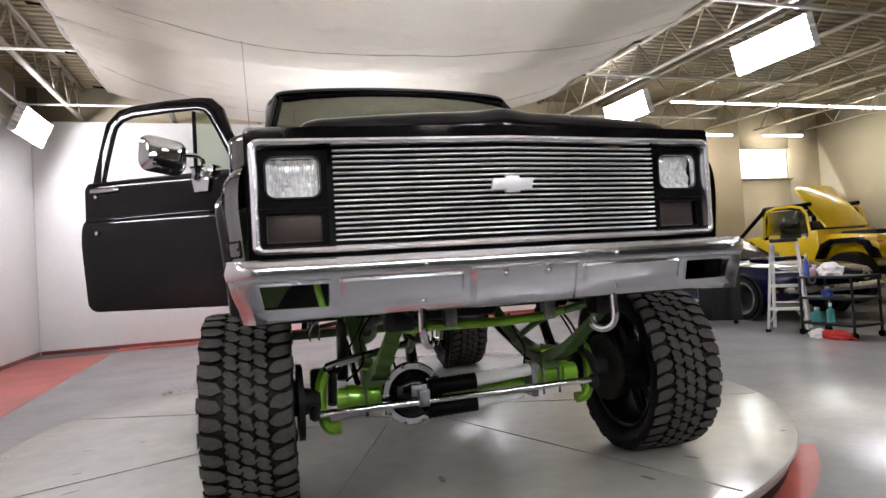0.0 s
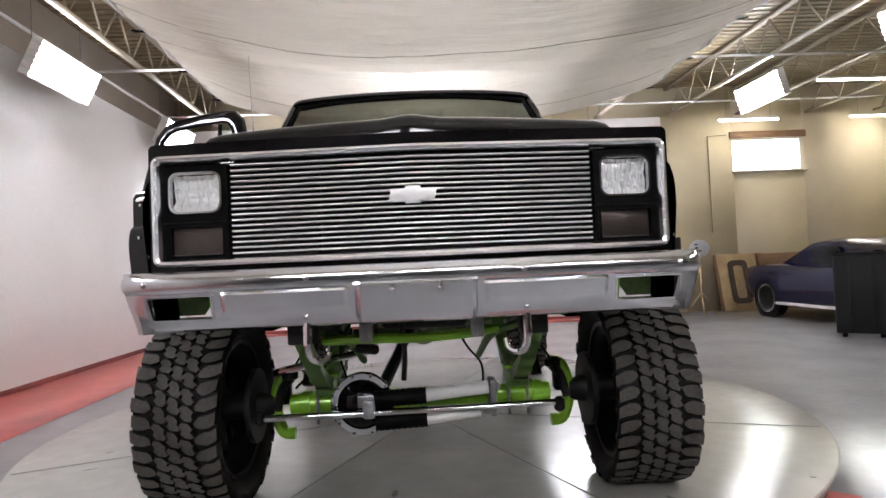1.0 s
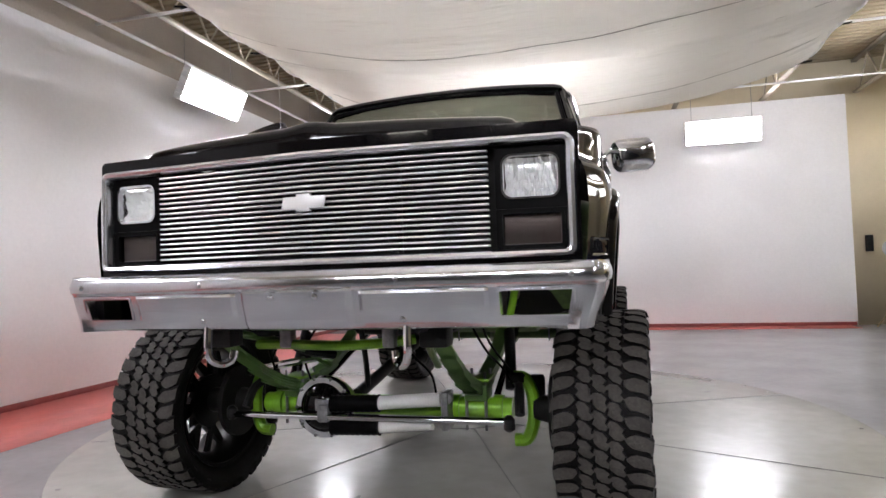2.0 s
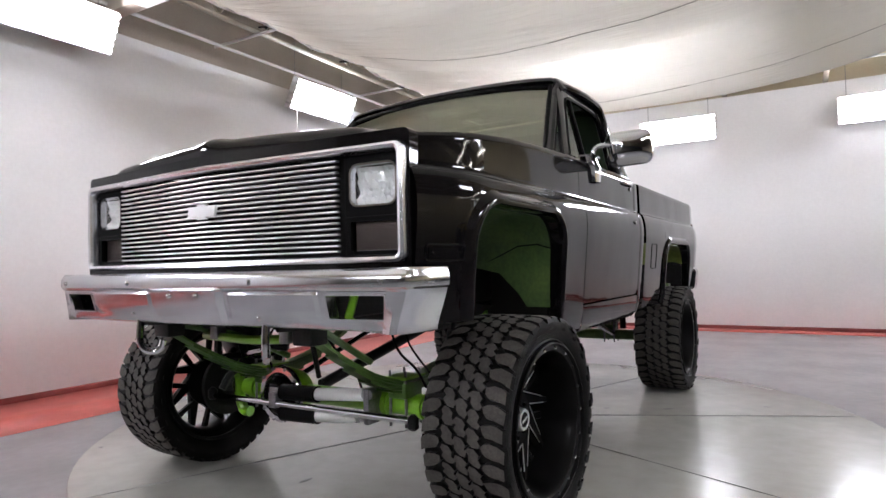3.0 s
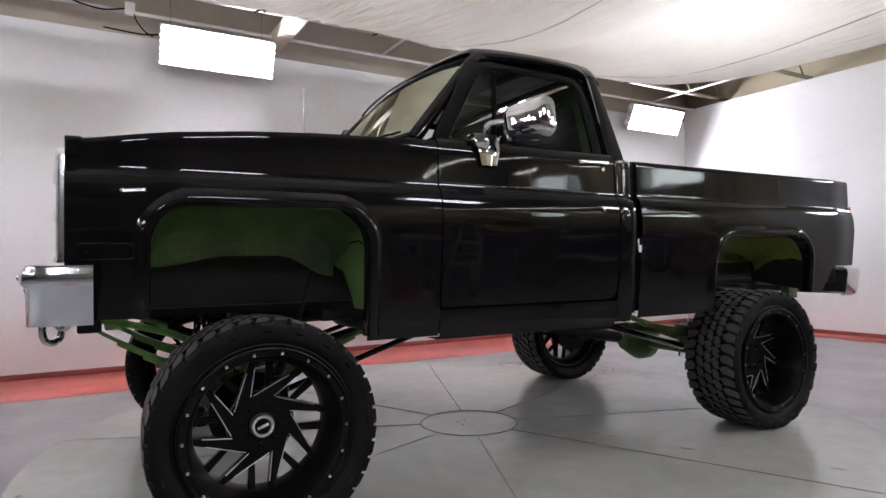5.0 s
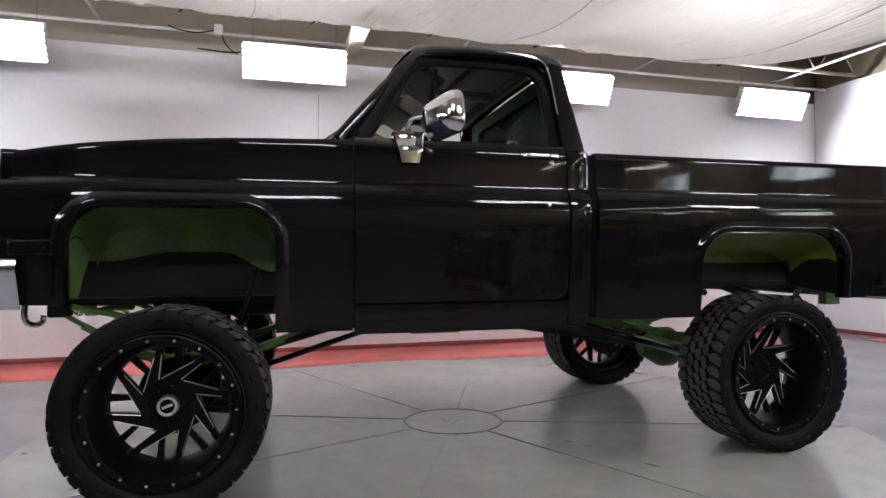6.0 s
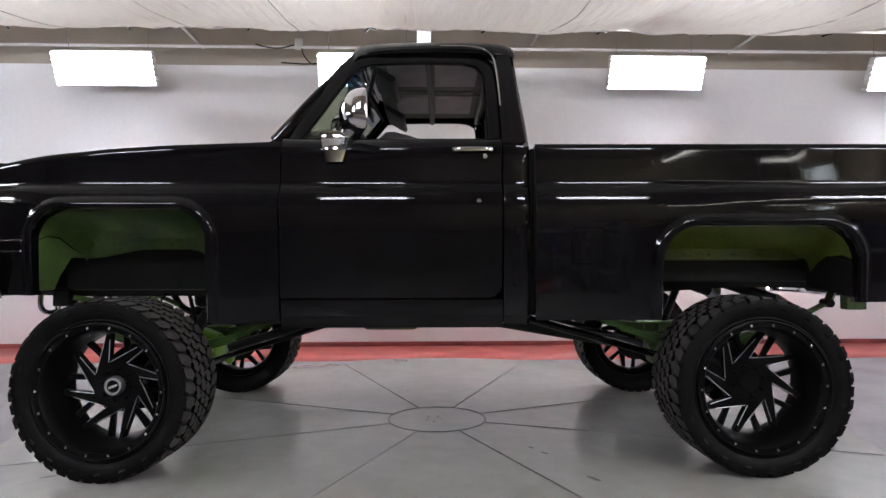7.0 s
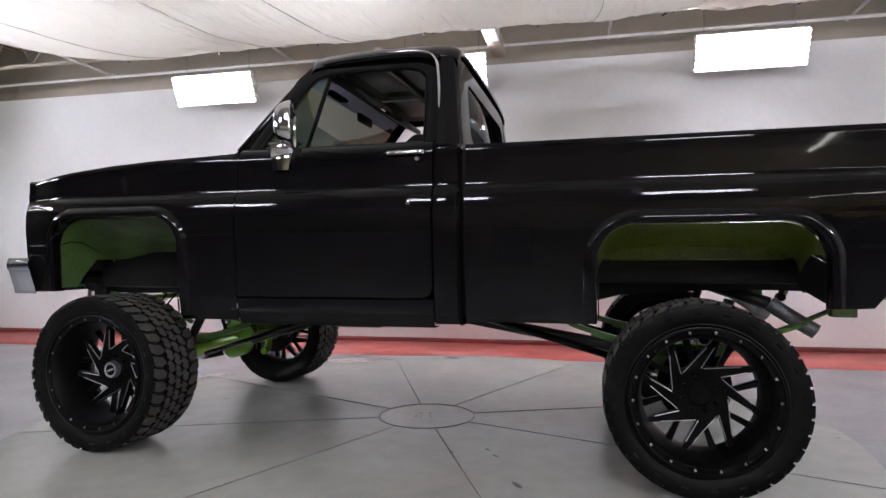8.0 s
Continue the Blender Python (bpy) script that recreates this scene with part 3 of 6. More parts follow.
def side_panel(y0, y1, bottom, top, c=None, half=0.0, crown=0.0, r=0.2, base=0.70, drop=None):
    """A body side from its lower edge up to its rolled top edge."""
    rows = []
    for y in columns(y0, y1, c, half, r):
        lo, hi = bottom(y), top(y)
        zs = [lo + (LEVELS[0] - lo) * k / 8 for k in range(8)] + [z for z in LEVELS if z < hi - 0.03] + [hi - 0.03, hi - 0.012]
        while len(zs) < 8 + len(LEVELS) + 2:
            zs.insert(len(zs) - 2, zs[-3] + (zs[-2] - zs[-3]) * 0.5)
        row = [(side_x(z, y), y, z) for z in zs]
        x = side_x(hi - 0.012, y)
        row += [(x - 0.006, y, hi - 0.003), (x - 0.02, y, hi), (x - 0.06, y, hi + 0.002)]
        rows.append(row)
    return sheet(rows, 0.0)


def both(name, make, material, label="", **kw):
    bm = make()
    part(name, mirrored(bm), material, truck, label, **kw)
    return part(name, bm, material, truck, label, **kw)


FA, RA = -1.494, 1.542              # centres of the wheel openings
fender_top = lambda y: lerp(FENDER_TOP, y)
F_HALF, F_TOP, R_HALF, R_TOP, F_R, R_R = 0.412, 1.250, 0.468, 1.168, 0.15, 0.17


def fender_bottom(y):
    b = 0.84 if y < FA else 0.70
    return arch(y, FA, F_HALF, F_TOP, F_R, b) if abs(y - FA) < F_HALF else b


both("front_fender", lambda: side_panel(-2.165, -0.745, fender_bottom, fender_top, FA, F_HALF, r=F_R), PAINT, "gloss black front fender")


def bed_bottom(y):
    b = 0.715 if y < RA else 0.80 + 0.17 * ease(2.16, 2.30, y)
    return arch(y, RA, R_HALF, R_TOP, R_R, b) if abs(y - RA) < R_HALF else b


both("bed_side", lambda: side_panel(0.475, 2.57, bed_bottom, lambda y: 1.562, RA, R_HALF, r=R_R), PAINT, "gloss black bed side")


def arch_flare(c, half, top, r, b0, b1):
    """A rolled flange round a wheel opening, proud of the panel."""
    pts = []
    for y in columns(c - half, c + half, c, half, r, 0.06):
        pts.append((y, arch(y, c, half - 1e-5, top, r, top - r)))
    pts = [(c - half, b0 + (top - r - b0) * k / 4) for k in range(4)] + pts[1:-1] + [(c + half, b1 + (top - r - b1) * k / 4) for k in range(3, -1, -1)]
    rows = []
    for i, (y, z) in enumerate(pts):
        a, b = pts[max(0, i - 1)], pts[min(len(pts) - 1, i + 1)]
        d = Vector((b[0] - a[0], b[1] - a[1])).normalized()
        ny, nz = -d.y, d.x
        row = []
        for off, dx in ((0.0, -0.055), (-0.003, -0.012), (-0.003, 0.008), (0.003, 0.017), (0.014, 0.021), (0.028, 0.019), (0.040, 0.012), (0.050, 0.003), (0.060, -0.003)):
            yy, zz = y + ny * off, z + nz * off
            row.append((side_x(zz, yy) + dx, yy, zz))
        rows.append(row)
    return sheet(rows, flip=True)


both("wheel_arch_flare", lambda: arch_flare(FA, F_HALF, F_TOP, F_R, 0.84, 0.72), PAINT, "rolled black wheel arch flange")
both("wheel_arch_flare", lambda: arch_flare(RA, R_HALF, R_TOP, R_R, 0.72, 0.80), PAINT, "rolled black wheel arch flange")


def hood_z(x, y):
    z = fender_top(y) + 0.003
    a = abs(x)
    z += 0.036 * ease(0.76, 0.70, a) + 0.030 * max(0.0, 1 - (a / 0.74) ** 2) + 0.012 * ease(0.12, 0.0, a) * ease(-1.6, -2.1, y)
    return z


def hood():
    xs = [-0.86 + 1.72 * i / 48 for i in range(49)]
    lead = [-0.068 * max(0.0, 1 - abs(x) / 0.92) for x in xs]
    rows = []
    for k in range(8):
        a = radians(90 * k / 7)
        y, d = -2.10 - 0.060 * math.cos(a), 0.060 * (1 - math.sin(a))
        rows.append([(x, y + v, hood_z(x, -2.10) - d) for x, v in zip(xs, lead)])
    rows.insert(0, [(x, -2.16 + v, fender_top(-2.155) - 0.045) for x, v in zip(xs, lead)])
    for j in range(1, 31):
        y = -2.10 + 1.23 * j / 30
        rows.append([(x, y + v * max(0.0, 1 - j / 14), hood_z(x, y)) for x, v in zip(xs, lead)])
    return sheet(rows)


part("hood", hood(), PAINT, truck, "gloss black hood with raised centre")


def cowl():
    rows = []
    for j in range(6):
        y = -0.865 + 0.125 * j / 5
        rows.append([(x, y - 0.05 * (1 - (x / 0.9) ** 2) * 0.4, 1.575 + 0.03 * (1 - (x / 0.9) ** 2) + 0.045 * ease(-0.86, -0.74, y)) for x in (-0.9 + 1.8 * i / 24 for i in range(25))])
    return sheet(rows)


part("cowl", cowl(), PAINT, truck, "black cowl panel below the windscreen")


# --- cab ---
def pillar_point(s, t):
    """Front edge of the greenhouse, from the cowl (0) to the roof (1)."""
    return Vector((s * (0.875 - 0.115 * t), -0.78 + 0.40 * t, 1.60 + 0.475 * t))


def windscreen_point(u, t):
    half = 0.845 - 0.115 * t
    y = -0.80 + 0.405 * t - 0.075 * (1 - u * u) * (1 - 0.4 * t)
    return (u * half, y, 1.615 + 0.465 * t + 0.035 * (1 - u * u) * t)


part("windscreen", sheet([[windscreen_point(-1 + 2 * i / 20, 0.03 + 0.93 * j / 10) for i in range(21)] for j in range(11)], 0.004), SCREEN, truck, "green tinted windscreen")
part("tint_band", sheet([[(x, y + 0.006, z - 0.004) for x, y, z in (windscreen_point(-0.96 + 1.92 * i / 20, t) for i in range(21))] for t in (0.80, 0.86, 0.92, 0.95)], 0.001), TINT, truck, "blue shade band of the windscreen")
_ring = [windscreen_point(-0.985 + 1.97 * i / 20, 0.02) for i in range(21)] + [windscreen_point(0.985, 0.02 + 0.93 * j / 8) for j in range(1, 8)] + \
    [windscreen_point(0.985 - 1.97 * i / 20, 0.965) for i in range(21)] + [windscreen_point(-0.985, 0.95 - 0.93 * j / 8) for j in range(1, 8)]
part("windscreen_seal", tube(_ring, 0.014, 8, 1, closed=True), TRIM_BLACK, truck, "black rubber seal")


def roof():
    rows = []
    ys = [-0.415, -0.405, -0.38, -0.30, -0.15, 0.0, 0.15, 0.28, 0.35, 0.385, 0.40, 0.405]
    dz = [-0.035, -0.018, -0.006, 0.004, 0.012, 0.014, 0.013, 0.008, 0.0, -0.014, -0.03, -0.06]
    for y, d in zip(ys, dz):
        row = []
        for k in range(33):
            u = -1 + 2 * k / 32
            a = abs(u)
            x = math.copysign(0.80 * (1 - (1 - a) ** 1.35) if a else 0, u)
            z = 2.115 + 0.045 * (1 - a ** 2) - 0.060 * ease(0.82, 1.0, a) ** 1.5
            bow = 0.035 * (1 - u * u) if y < -0.3 else 0.0
            row.append((x, y - bow, z + d))
        rows.append(row)
    return sheet(rows)


part("roof", roof(), PAINT, truck, "gloss black cab roof")
part("roof_lining", sheet([[(x, y, 2.086 + 0.02 * (1 - (x / 0.74) ** 2)) for x in (-0.74 + 1.48 * i / 8 for i in range(9))] for y in (0.34, -0.37)], 0.008), CARPET, truck, "dark green painted inner roof")
for x in (-0.33, 0.33):
    for y0, y1 in ((-0.28, -0.06), (-0.01, 0.24)):
        part("headliner", sheet([[(x + u, y, 2.079 + 0.02 * (1 - ((x + u) / 0.74) ** 2)) for u in (-0.27, -0.1, 0.1, 0.27)] for y in (y1, y0)], 0.004), HEADLINER, truck, "grey roof lining panel")
for y in (-0.035, 0.30):
    part("roof_bow", tube([(-0.74, y, 2.050), (-0.4, y, 2.072), (0.4, y, 2.072), (0.74, y, 2.050)], 0.020, 6, 4), CARPET, truck, "dark green roof brace")
part("roof_seam", tube([(-0.12, -0.34, 2.088), (-0.12, 0.32, 2.088)], 0.006, 6, 1), WHITE_STEEL, truck)


def cab_side():
    """A and B pillar with the sill, as one pressed frame, the door opening cut out of it."""
    # outline in (y, z): outer edge of the cab side and the door's opening
    bm = bmesh.new()
    # A pillar as a bar
    a0, a1 = pillar_point(1, -0.02), pillar_point(1, 1.0)
    bm = tube([a0 + Vector((-0.012, -0.01, 0)), (a0 + a1) / 2 + Vector((-0.010, -0.012, 0.0)), a1 + Vector((-0.012, 0.0, 0.0))], 0.034, 8, 4, bm, flat=0.7)
    # drip rail over the door
    rail = [a1 + Vector((0.0, -0.02, -0.02)), (0.785, -0.28, 2.070), (0.797, 0.0, 2.078), (0.795, 0.22, 2.070), (0.80, 0.30, 2.035)]
    bm = tube(rail, 0.022, 8, 5, bm)
    # rear quarter: pillar behind the door, curved round to the back
    rows = []
    for z in [0.70, 0.75, 0.85, 0.95, 1.05, 1.15, 1.22] + list(LEVELS) + [1.55, 1.575, 1.62, 1.70, 1.80, 1.90, 2.00, 2.055]:
        xs = side_x(z) if z < 1.575 else 0.945 - 0.145 * (z - 1.575) / 0.48
        yb = 0.452 if z < 1.575 else 0.455 - 0.06 * (z - 1.575) / 0.48
        yf = 0.318 if z < 1.60 else 0.318 - 0.02 * (z - 1.60) / 0.45
        rows.append([(xs - 0.03, yf, z), (xs - 0.002, yf + 0.004, z), (xs, yf + 0.02, z), (xs, yb - 0.045, z), (xs - 0.006, yb - 0.018, z), (xs - 0.024, yb - 0.003, z), (xs - 0.06, yb, z), (xs - 0.14, yb, z)])
    return sheet(rows, 0.0, bm, flip=True)


both("cab_pillar", cab_side, PAINT, "gloss black cab pillars")
part("drip_trim", tube([(0.806, 0.02, 2.092), (0.806, 0.19, 2.088), (0.814, 0.275, 2.052), (0.835, 0.305, 1.95), (0.905, 0.328, 1.66)], 0.007, 6, 5), CHROME, truck, "bright drip rail trim")
part("drip_trim", tube([(-0.806, 0.02, 2.092), (-0.806, 0.19, 2.088), (-0.814, 0.275, 2.052), (-0.835, 0.305, 1.95), (-0.905, 0.328, 1.66)], 0.007, 6, 5), CHROME, truck, "bright drip rail trim")


def taper(bm):
    """Narrows and leans the cab's rear towards the roof."""
    for v in bm.verts:
        k = max(0.0, (v.co.z - 1.54) / 0.52)
        v.co.x *= 1.0 - 0.13 * k
        v.co.y -= 0.05 * k
    return bm


def cab_back():
    outer = rounded(1.70, 0.52, 0.06, 4, 0, 1.80)
    inner = rounded(1.34, 0.33, 0.07, 4, 0, 1.80)
    bm = frame_of(outer, inner, 0.425, 0.445, "y")
    bm = box((0, 0.44, 1.12), (1.86, 0.02, 0.86), 0.004, bm=bm)
    return taper(bm)


part("cab_back", cab_back(), PAINT, truck, "black cab rear wall with window opening")
part("rear_glass", taper(box((0, 0.435, 1.80), (1.36, 0.005, 0.35))), PANE_DARK, truck, "smoked rear window")
part("cab_back_lining", taper(frame_of(rounded(1.66, 0.50, 0.06, 4, 0, 1.80), rounded(1.36, 0.35, 0.07, 4, 0, 1.80), 0.405, 0.42, "y")), CARPET, truck, "dark green painted inside")

both("door_jamb", lambda: box((0.898, 0.316, 1.145), (0.084, 0.034, 0.88), 0.003), PAINT_IN, "black door jamb")

both("door_jamb", lambda: box((0.905, -0.744, 1.14), (0.10, 0.03, 0.86), 0.003), PAINT_IN, "black door jamb")

# --- doors ---
D0, D1 = -0.738, 0.312            # closed door, front and rear edge


def door_shell():
    rows = []
    n = 24
    for i in range(n + 1):
        y = D0 + (D1 - D0) * (i / 16 * 0.93 if i <= 16 else 0.93 + 0.07 * math.sin(math.pi / 2 * (i - 16) / 8))
        b = 0.825 + 0.06 * (1 - math.sqrt(max(0.0, 1 - max(0.0, (y - D1 + 0.07) / 0.07) ** 2)))
        zs = [b + (LEVELS[0] - b) * k / 8 for k in range(8)] + list(LEVELS) + [1.548, 1.565]
        row = [(side_x(b) - 0.05, y, b)] + [(side_x(z), y, z) for z in zs]
        row += [(0.968, y, 1.582), (0.950, y, 1.592), (0.93, y, 1.597), (0.86, y, 1.597)]
        rows.append(row)
    edge0 = [(p[0] - 0.05, p[1], p[2]) for p in rows[0]]
    edge1 = [(p[0] - 0.05, p[1], p[2]) for p in rows[-1]]
    return sheet([edge0] + rows + [edge1])


def door_window_outline(grow=0.0):
    g = grow
    return [(-0.655 - g, 1.597 - g * 0.2), (-0.60 - g, 1.68), (-0.50 - g, 1.835), (-0.425 - g, 1.945 + g * 0.6), (-0.385 - g * 0.5, 1.985 + g), (-0.33, 2.003 + g),
            (-0.1, 2.010 + g), (0.13, 2.006 + g), (0.20 + g * 0.5, 1.988 + g), (0.238 + g, 1.945 + g * 0.5), (0.245 + g, 1.85), (0.250 + g, 1.72), (0.250 + g, 1.597 - g * 0.2)]


def glass_x(z):
    return 0.910 - 0.125 * (z - 1.597) / 0.42


def door_frame():
    out, mid, inn = door_window_outline(0.076), door_window_outline(0.036), door_window_outline(0.0)
    bm = bmesh.new()
    n = len(out)
    layers = []
    for ring, dx in ((out, -0.02), (out, 0.002), (mid, 0.012), (inn, 0.004), (inn, -0.02)):
        layers.append([bm.verts.new((glass_x(z) + dx, y, z)) for y, z in ring])
    for q in range(5):
        a, b = layers[q], layers[(q + 1) % 5]
        for i in range(n - 1):
            bm.faces.new((a[i], a[i + 1], b[i + 1], b[i]))
    bmesh.ops.recalc_face_normals(bm, faces=bm.faces[:])
    return bm


def door_pane(y_from, y_to, divide):
    pts = [p for p in door_window_outline(-0.002)]
    bm = bmesh.new()
    vs = [bm.verts.new((glass_x(z) - 0.006, y, z)) for y, z in pts]
    bm.faces.new(vs)
    cut = bmesh.ops.bisect_plane(bm, geom=bm.verts[:] + bm.edges[:] + bm.faces[:], plane_co=(0, divide[0], 1.6), plane_no=(0, divide[1], divide[2]), clear_outer=y_to is None, clear_inner=y_from is None)
    return bm


DIV = (-0.385, 1.0, -0.20)


def mirror_parts(d, flipx):
    def f(bm):
        return mirrored(bm) if flipx else bm
    place = Matrix.Translation((1.162, -0.385, 1.662)) @ Matrix.Rotation(radians(21), 4, "Z") @ Matrix.Rotation(radians(-5), 4, "Y")
    head = bmesh.new()
    rings = []
    for y, k, q in ((-0.040, 0.30, 0.26), (-0.037, 0.54, 0.46), (-0.028, 0.74, 0.66), (-0.012, 0.88, 0.82), (0.010, 0.96, 0.93), (0.030, 0.99, 0.985), (0.038, 1.0, 1.0), (0.044, 1.0, 1.0), (0.047, 0.985, 0.98), (0.047, 0.93, 0.90), (0.040, 0.92, 0.89)):
        rings.append([head.verts.new((x, y, z)) for x, z in rounded(0.258 * k, 0.196 * q, 0.056 * min(k, q), 5)])
    for a, b in zip(rings, rings[1:]):
        for i in range(len(a)):
            head.faces.new((a[i], a[(i + 1) % len(a)], b[(i + 1) % len(a)], b[i]))
    head.faces.new(rings[0])
    bmesh.ops.remove_doubles(head, verts=head.verts[:], dist=1e-5)
    bmesh.ops.recalc_face_normals(head, faces=head.faces[:])
    head.transform(place)
    m = part("mirror", f(head), CHROME, d, "chrome door mirror head", angle=60)
    g = prism(rounded(0.238, 0.176, 0.048, 5), 0.0390, 0.0410, "y")
    g.transform(place)
    part("mirror_glass", f(g), mat("mirror_silver", (0.9, 0.9, 0.9), 0.02, 1.0), m)
    part("mirror_arm", f(tube([(0.985, -0.485, 1.605), (0.99, -0.49, 1.64), (1.015, -0.475, 1.668), (1.075, -0.425, 1.672)], 0.013, 8, 5)), CHROME, m)
    rows = []
    for j in range(7):
        t = j / 6
        z = 1.615 - 0.145 * t
        half = 0.078 - 0.034 * t
        rows.append([(side_x(z) + dx * (0.030 - 0.006 * t) + 0.002, -0.482 + w * half, z) for w, dx in ((-1, 0), (-0.93, 0.75), (-0.6, 1), (0, 1.12), (0.6, 1), (0.93, 0.75), (1, 0))])
    b = sheet(rows)
    b = prism([(0.93, -0.56), (1.003, -0.555), (1.010, -0.482), (1.003, -0.41), (0.93, -0.405)], 1.608, 1.618, "z", bm=b)
    part("mirror_bracket", f(b), CHROME, m, "chrome mirror bracket")


def door(flipx):
    def f(bm):
        return mirrored(bm) if flipx else bm
    d = part("door", f(door_shell()), PAINT, truck, "gloss black %s door" % ("wide open passenger" if flipx else "closed driver"))
    d["label"] = "wide open gloss black passenger door" if flipx else "closed gloss black driver door"
    part("window_frame", f(door_frame()), PAINT, d)
    part("window_seal", f(tube([(glass_x(z) + 0.006, y, z) for y, z in door_window_outline(0.0)], 0.008, 6, 1)), TRIM_BLACK, d)
    part("inner_panel", f(sheet([[(side_x(1.2) - 0.10, y, z) for z in (0.84, 1.1, 1.59)] for y in (D1 - 0.02, D0 + 0.02)], 0.01)), VINYL, d, "dark door card")
    part("vent_post", f(tube([(glass_x(1.6), DIV[0], 1.597), (glass_x(1.985), DIV[0] + 0.078, 1.985)], 0.013, 6, 1)), TRIM_BLACK, d)
    part("vent_glass", f(door_pane(0, None, DIV)), PANE, d, "small vent window")
    part("handle", f(tube([(0.972, 0.078, 1.528), (1.002, 0.09, 1.530), (1.006, 0.16, 1.531), (1.002, 0.255, 1.532), (0.972, 0.272, 1.532)], 0.013, 8, 4, flat=0.6)), CHROME, d, "chrome door handle")
    part("handle_button", f(lathe([(0.975, 0.012), (0.995, 0.012), (0.998, 0.009)], 12, "x")), CHROME, d).location = (0, 0.235, 1.500)
    part("lock", f(lathe([(1.025, 0.012), (1.036, 0.011), (1.037, 0.006)], 12, "x")), CHROME, d, "chrome lock cylinder").location = (0, 0.202, 1.283)
    mirror_parts(d, flipx)
    return d


door(False)
_pd = door(True)
# the passenger door stands open on its front hinge
_hinge = Vector((-0.95, D0 + 0.01, 0))
_pd.matrix_basis = Matrix.Translation(_hinge) @ Matrix.Rotation(radians(60), 4, "Z") @ Matrix.Translation(-_hinge)


# --- front end ---
GY = -2.170


def nose_y(x):
    return -0.068 * max(0.0, 1 - abs(x) / 0.92)


def nose(bm):
    """Bends a part of the front end to the shallow V of the nose."""
    bmesh.ops.bisect_plane(bm, geom=bm.verts[:] + bm.edges[:] + bm.faces[:], plane_co=(0, 0, 0), plane_no=(1, 0, 0))
    for v in bm.verts:
        v.co.y += nose_y(v.co.x)
    return bm


_out, _in = rounded(1.836, 0.397, 0.034, 5, 0, 1.2425), rounded(1.772, 0.343, 0.016, 5, 0, 1.2425)
_mid = rounded(1.806, 0.372, 0.026, 5, 0, 1.2425)


def grille_surround():
    bm = bmesh.new()
    rings = []
    for ring, y in ((_out, GY + 0.03), (_out, GY - 0.004), (rounded(1.826, 0.389, 0.031, 5, 0, 1.2425), GY - 0.015), (_mid, GY - 0.020), (rounded(1.784, 0.353, 0.020, 5, 0, 1.2425), GY - 0.016), (_in, GY - 0.002), (_in, GY + 0.03)):
        rings.append([bm.verts.new((x, y, z)) for x, z in ring])
    k = len(rings[0])
    for a, b in zip(rings, rings[1:]):
        for i in range(k):
            bm.faces.new((a[i], a[(i + 1) % k], b[(i + 1) % k], b[i]))
    bmesh.ops.recalc_face_normals(bm, faces=bm.faces[:])
    return bm


grille = part("grille", nose(grille_surround()), SATIN, truck, "billet grille with bright surround")
part("backing", nose(box((0, GY + 0.125, 1.2425), (1.80, 0.02, 0.37))), PAINT_IN, grille, "black mesh backing")
_bar = None
for k in range(17):
    z = 1.088 + 0.01935 * k
    if _bar is None:
        bm = nose(box((0, 0, 0), (1.275, 0.022, 0.0066), 0.0032, 3))
        _bar = part("bar", bm, BRUSHED, grille, "polished billet bar")
        _bar.location = (0, GY + 0.012, z)
    else:
        again("bar", _bar.data, grille, pose(0, GY + 0.012, z))
for x in (-0.33, 0.0, 0.33):
    part("bar_support", box((x, GY + 0.035 + nose_y(x), 1.2425), (0.012, 0.02, 0.335)), PAINT_IN, grille)
_bow = [(-0.083, -0.021), (-0.026, -0.021), (-0.026, -0.031), (0.030, -0.031), (0.026, -0.021), (0.076, -0.021), (0.086, 0.021), (0.029, 0.021), (0.029, 0.031), (-0.027, 0.031), (-0.023, 0.021), (-0.073, 0.021)]
bm = prism(_bow, -0.008, 0.006, "y", 0.002)
bm.transform(Matrix.Translation((0, GY - 0.072, 1.262)))
part("emblem", bm, mat("silver_white_emblem", (0.75, 0.75, 0.75), 0.3, 0.3), grille, "plain silver badge")

HY = GY + 0.026                  # the lamps are set back behind the surround
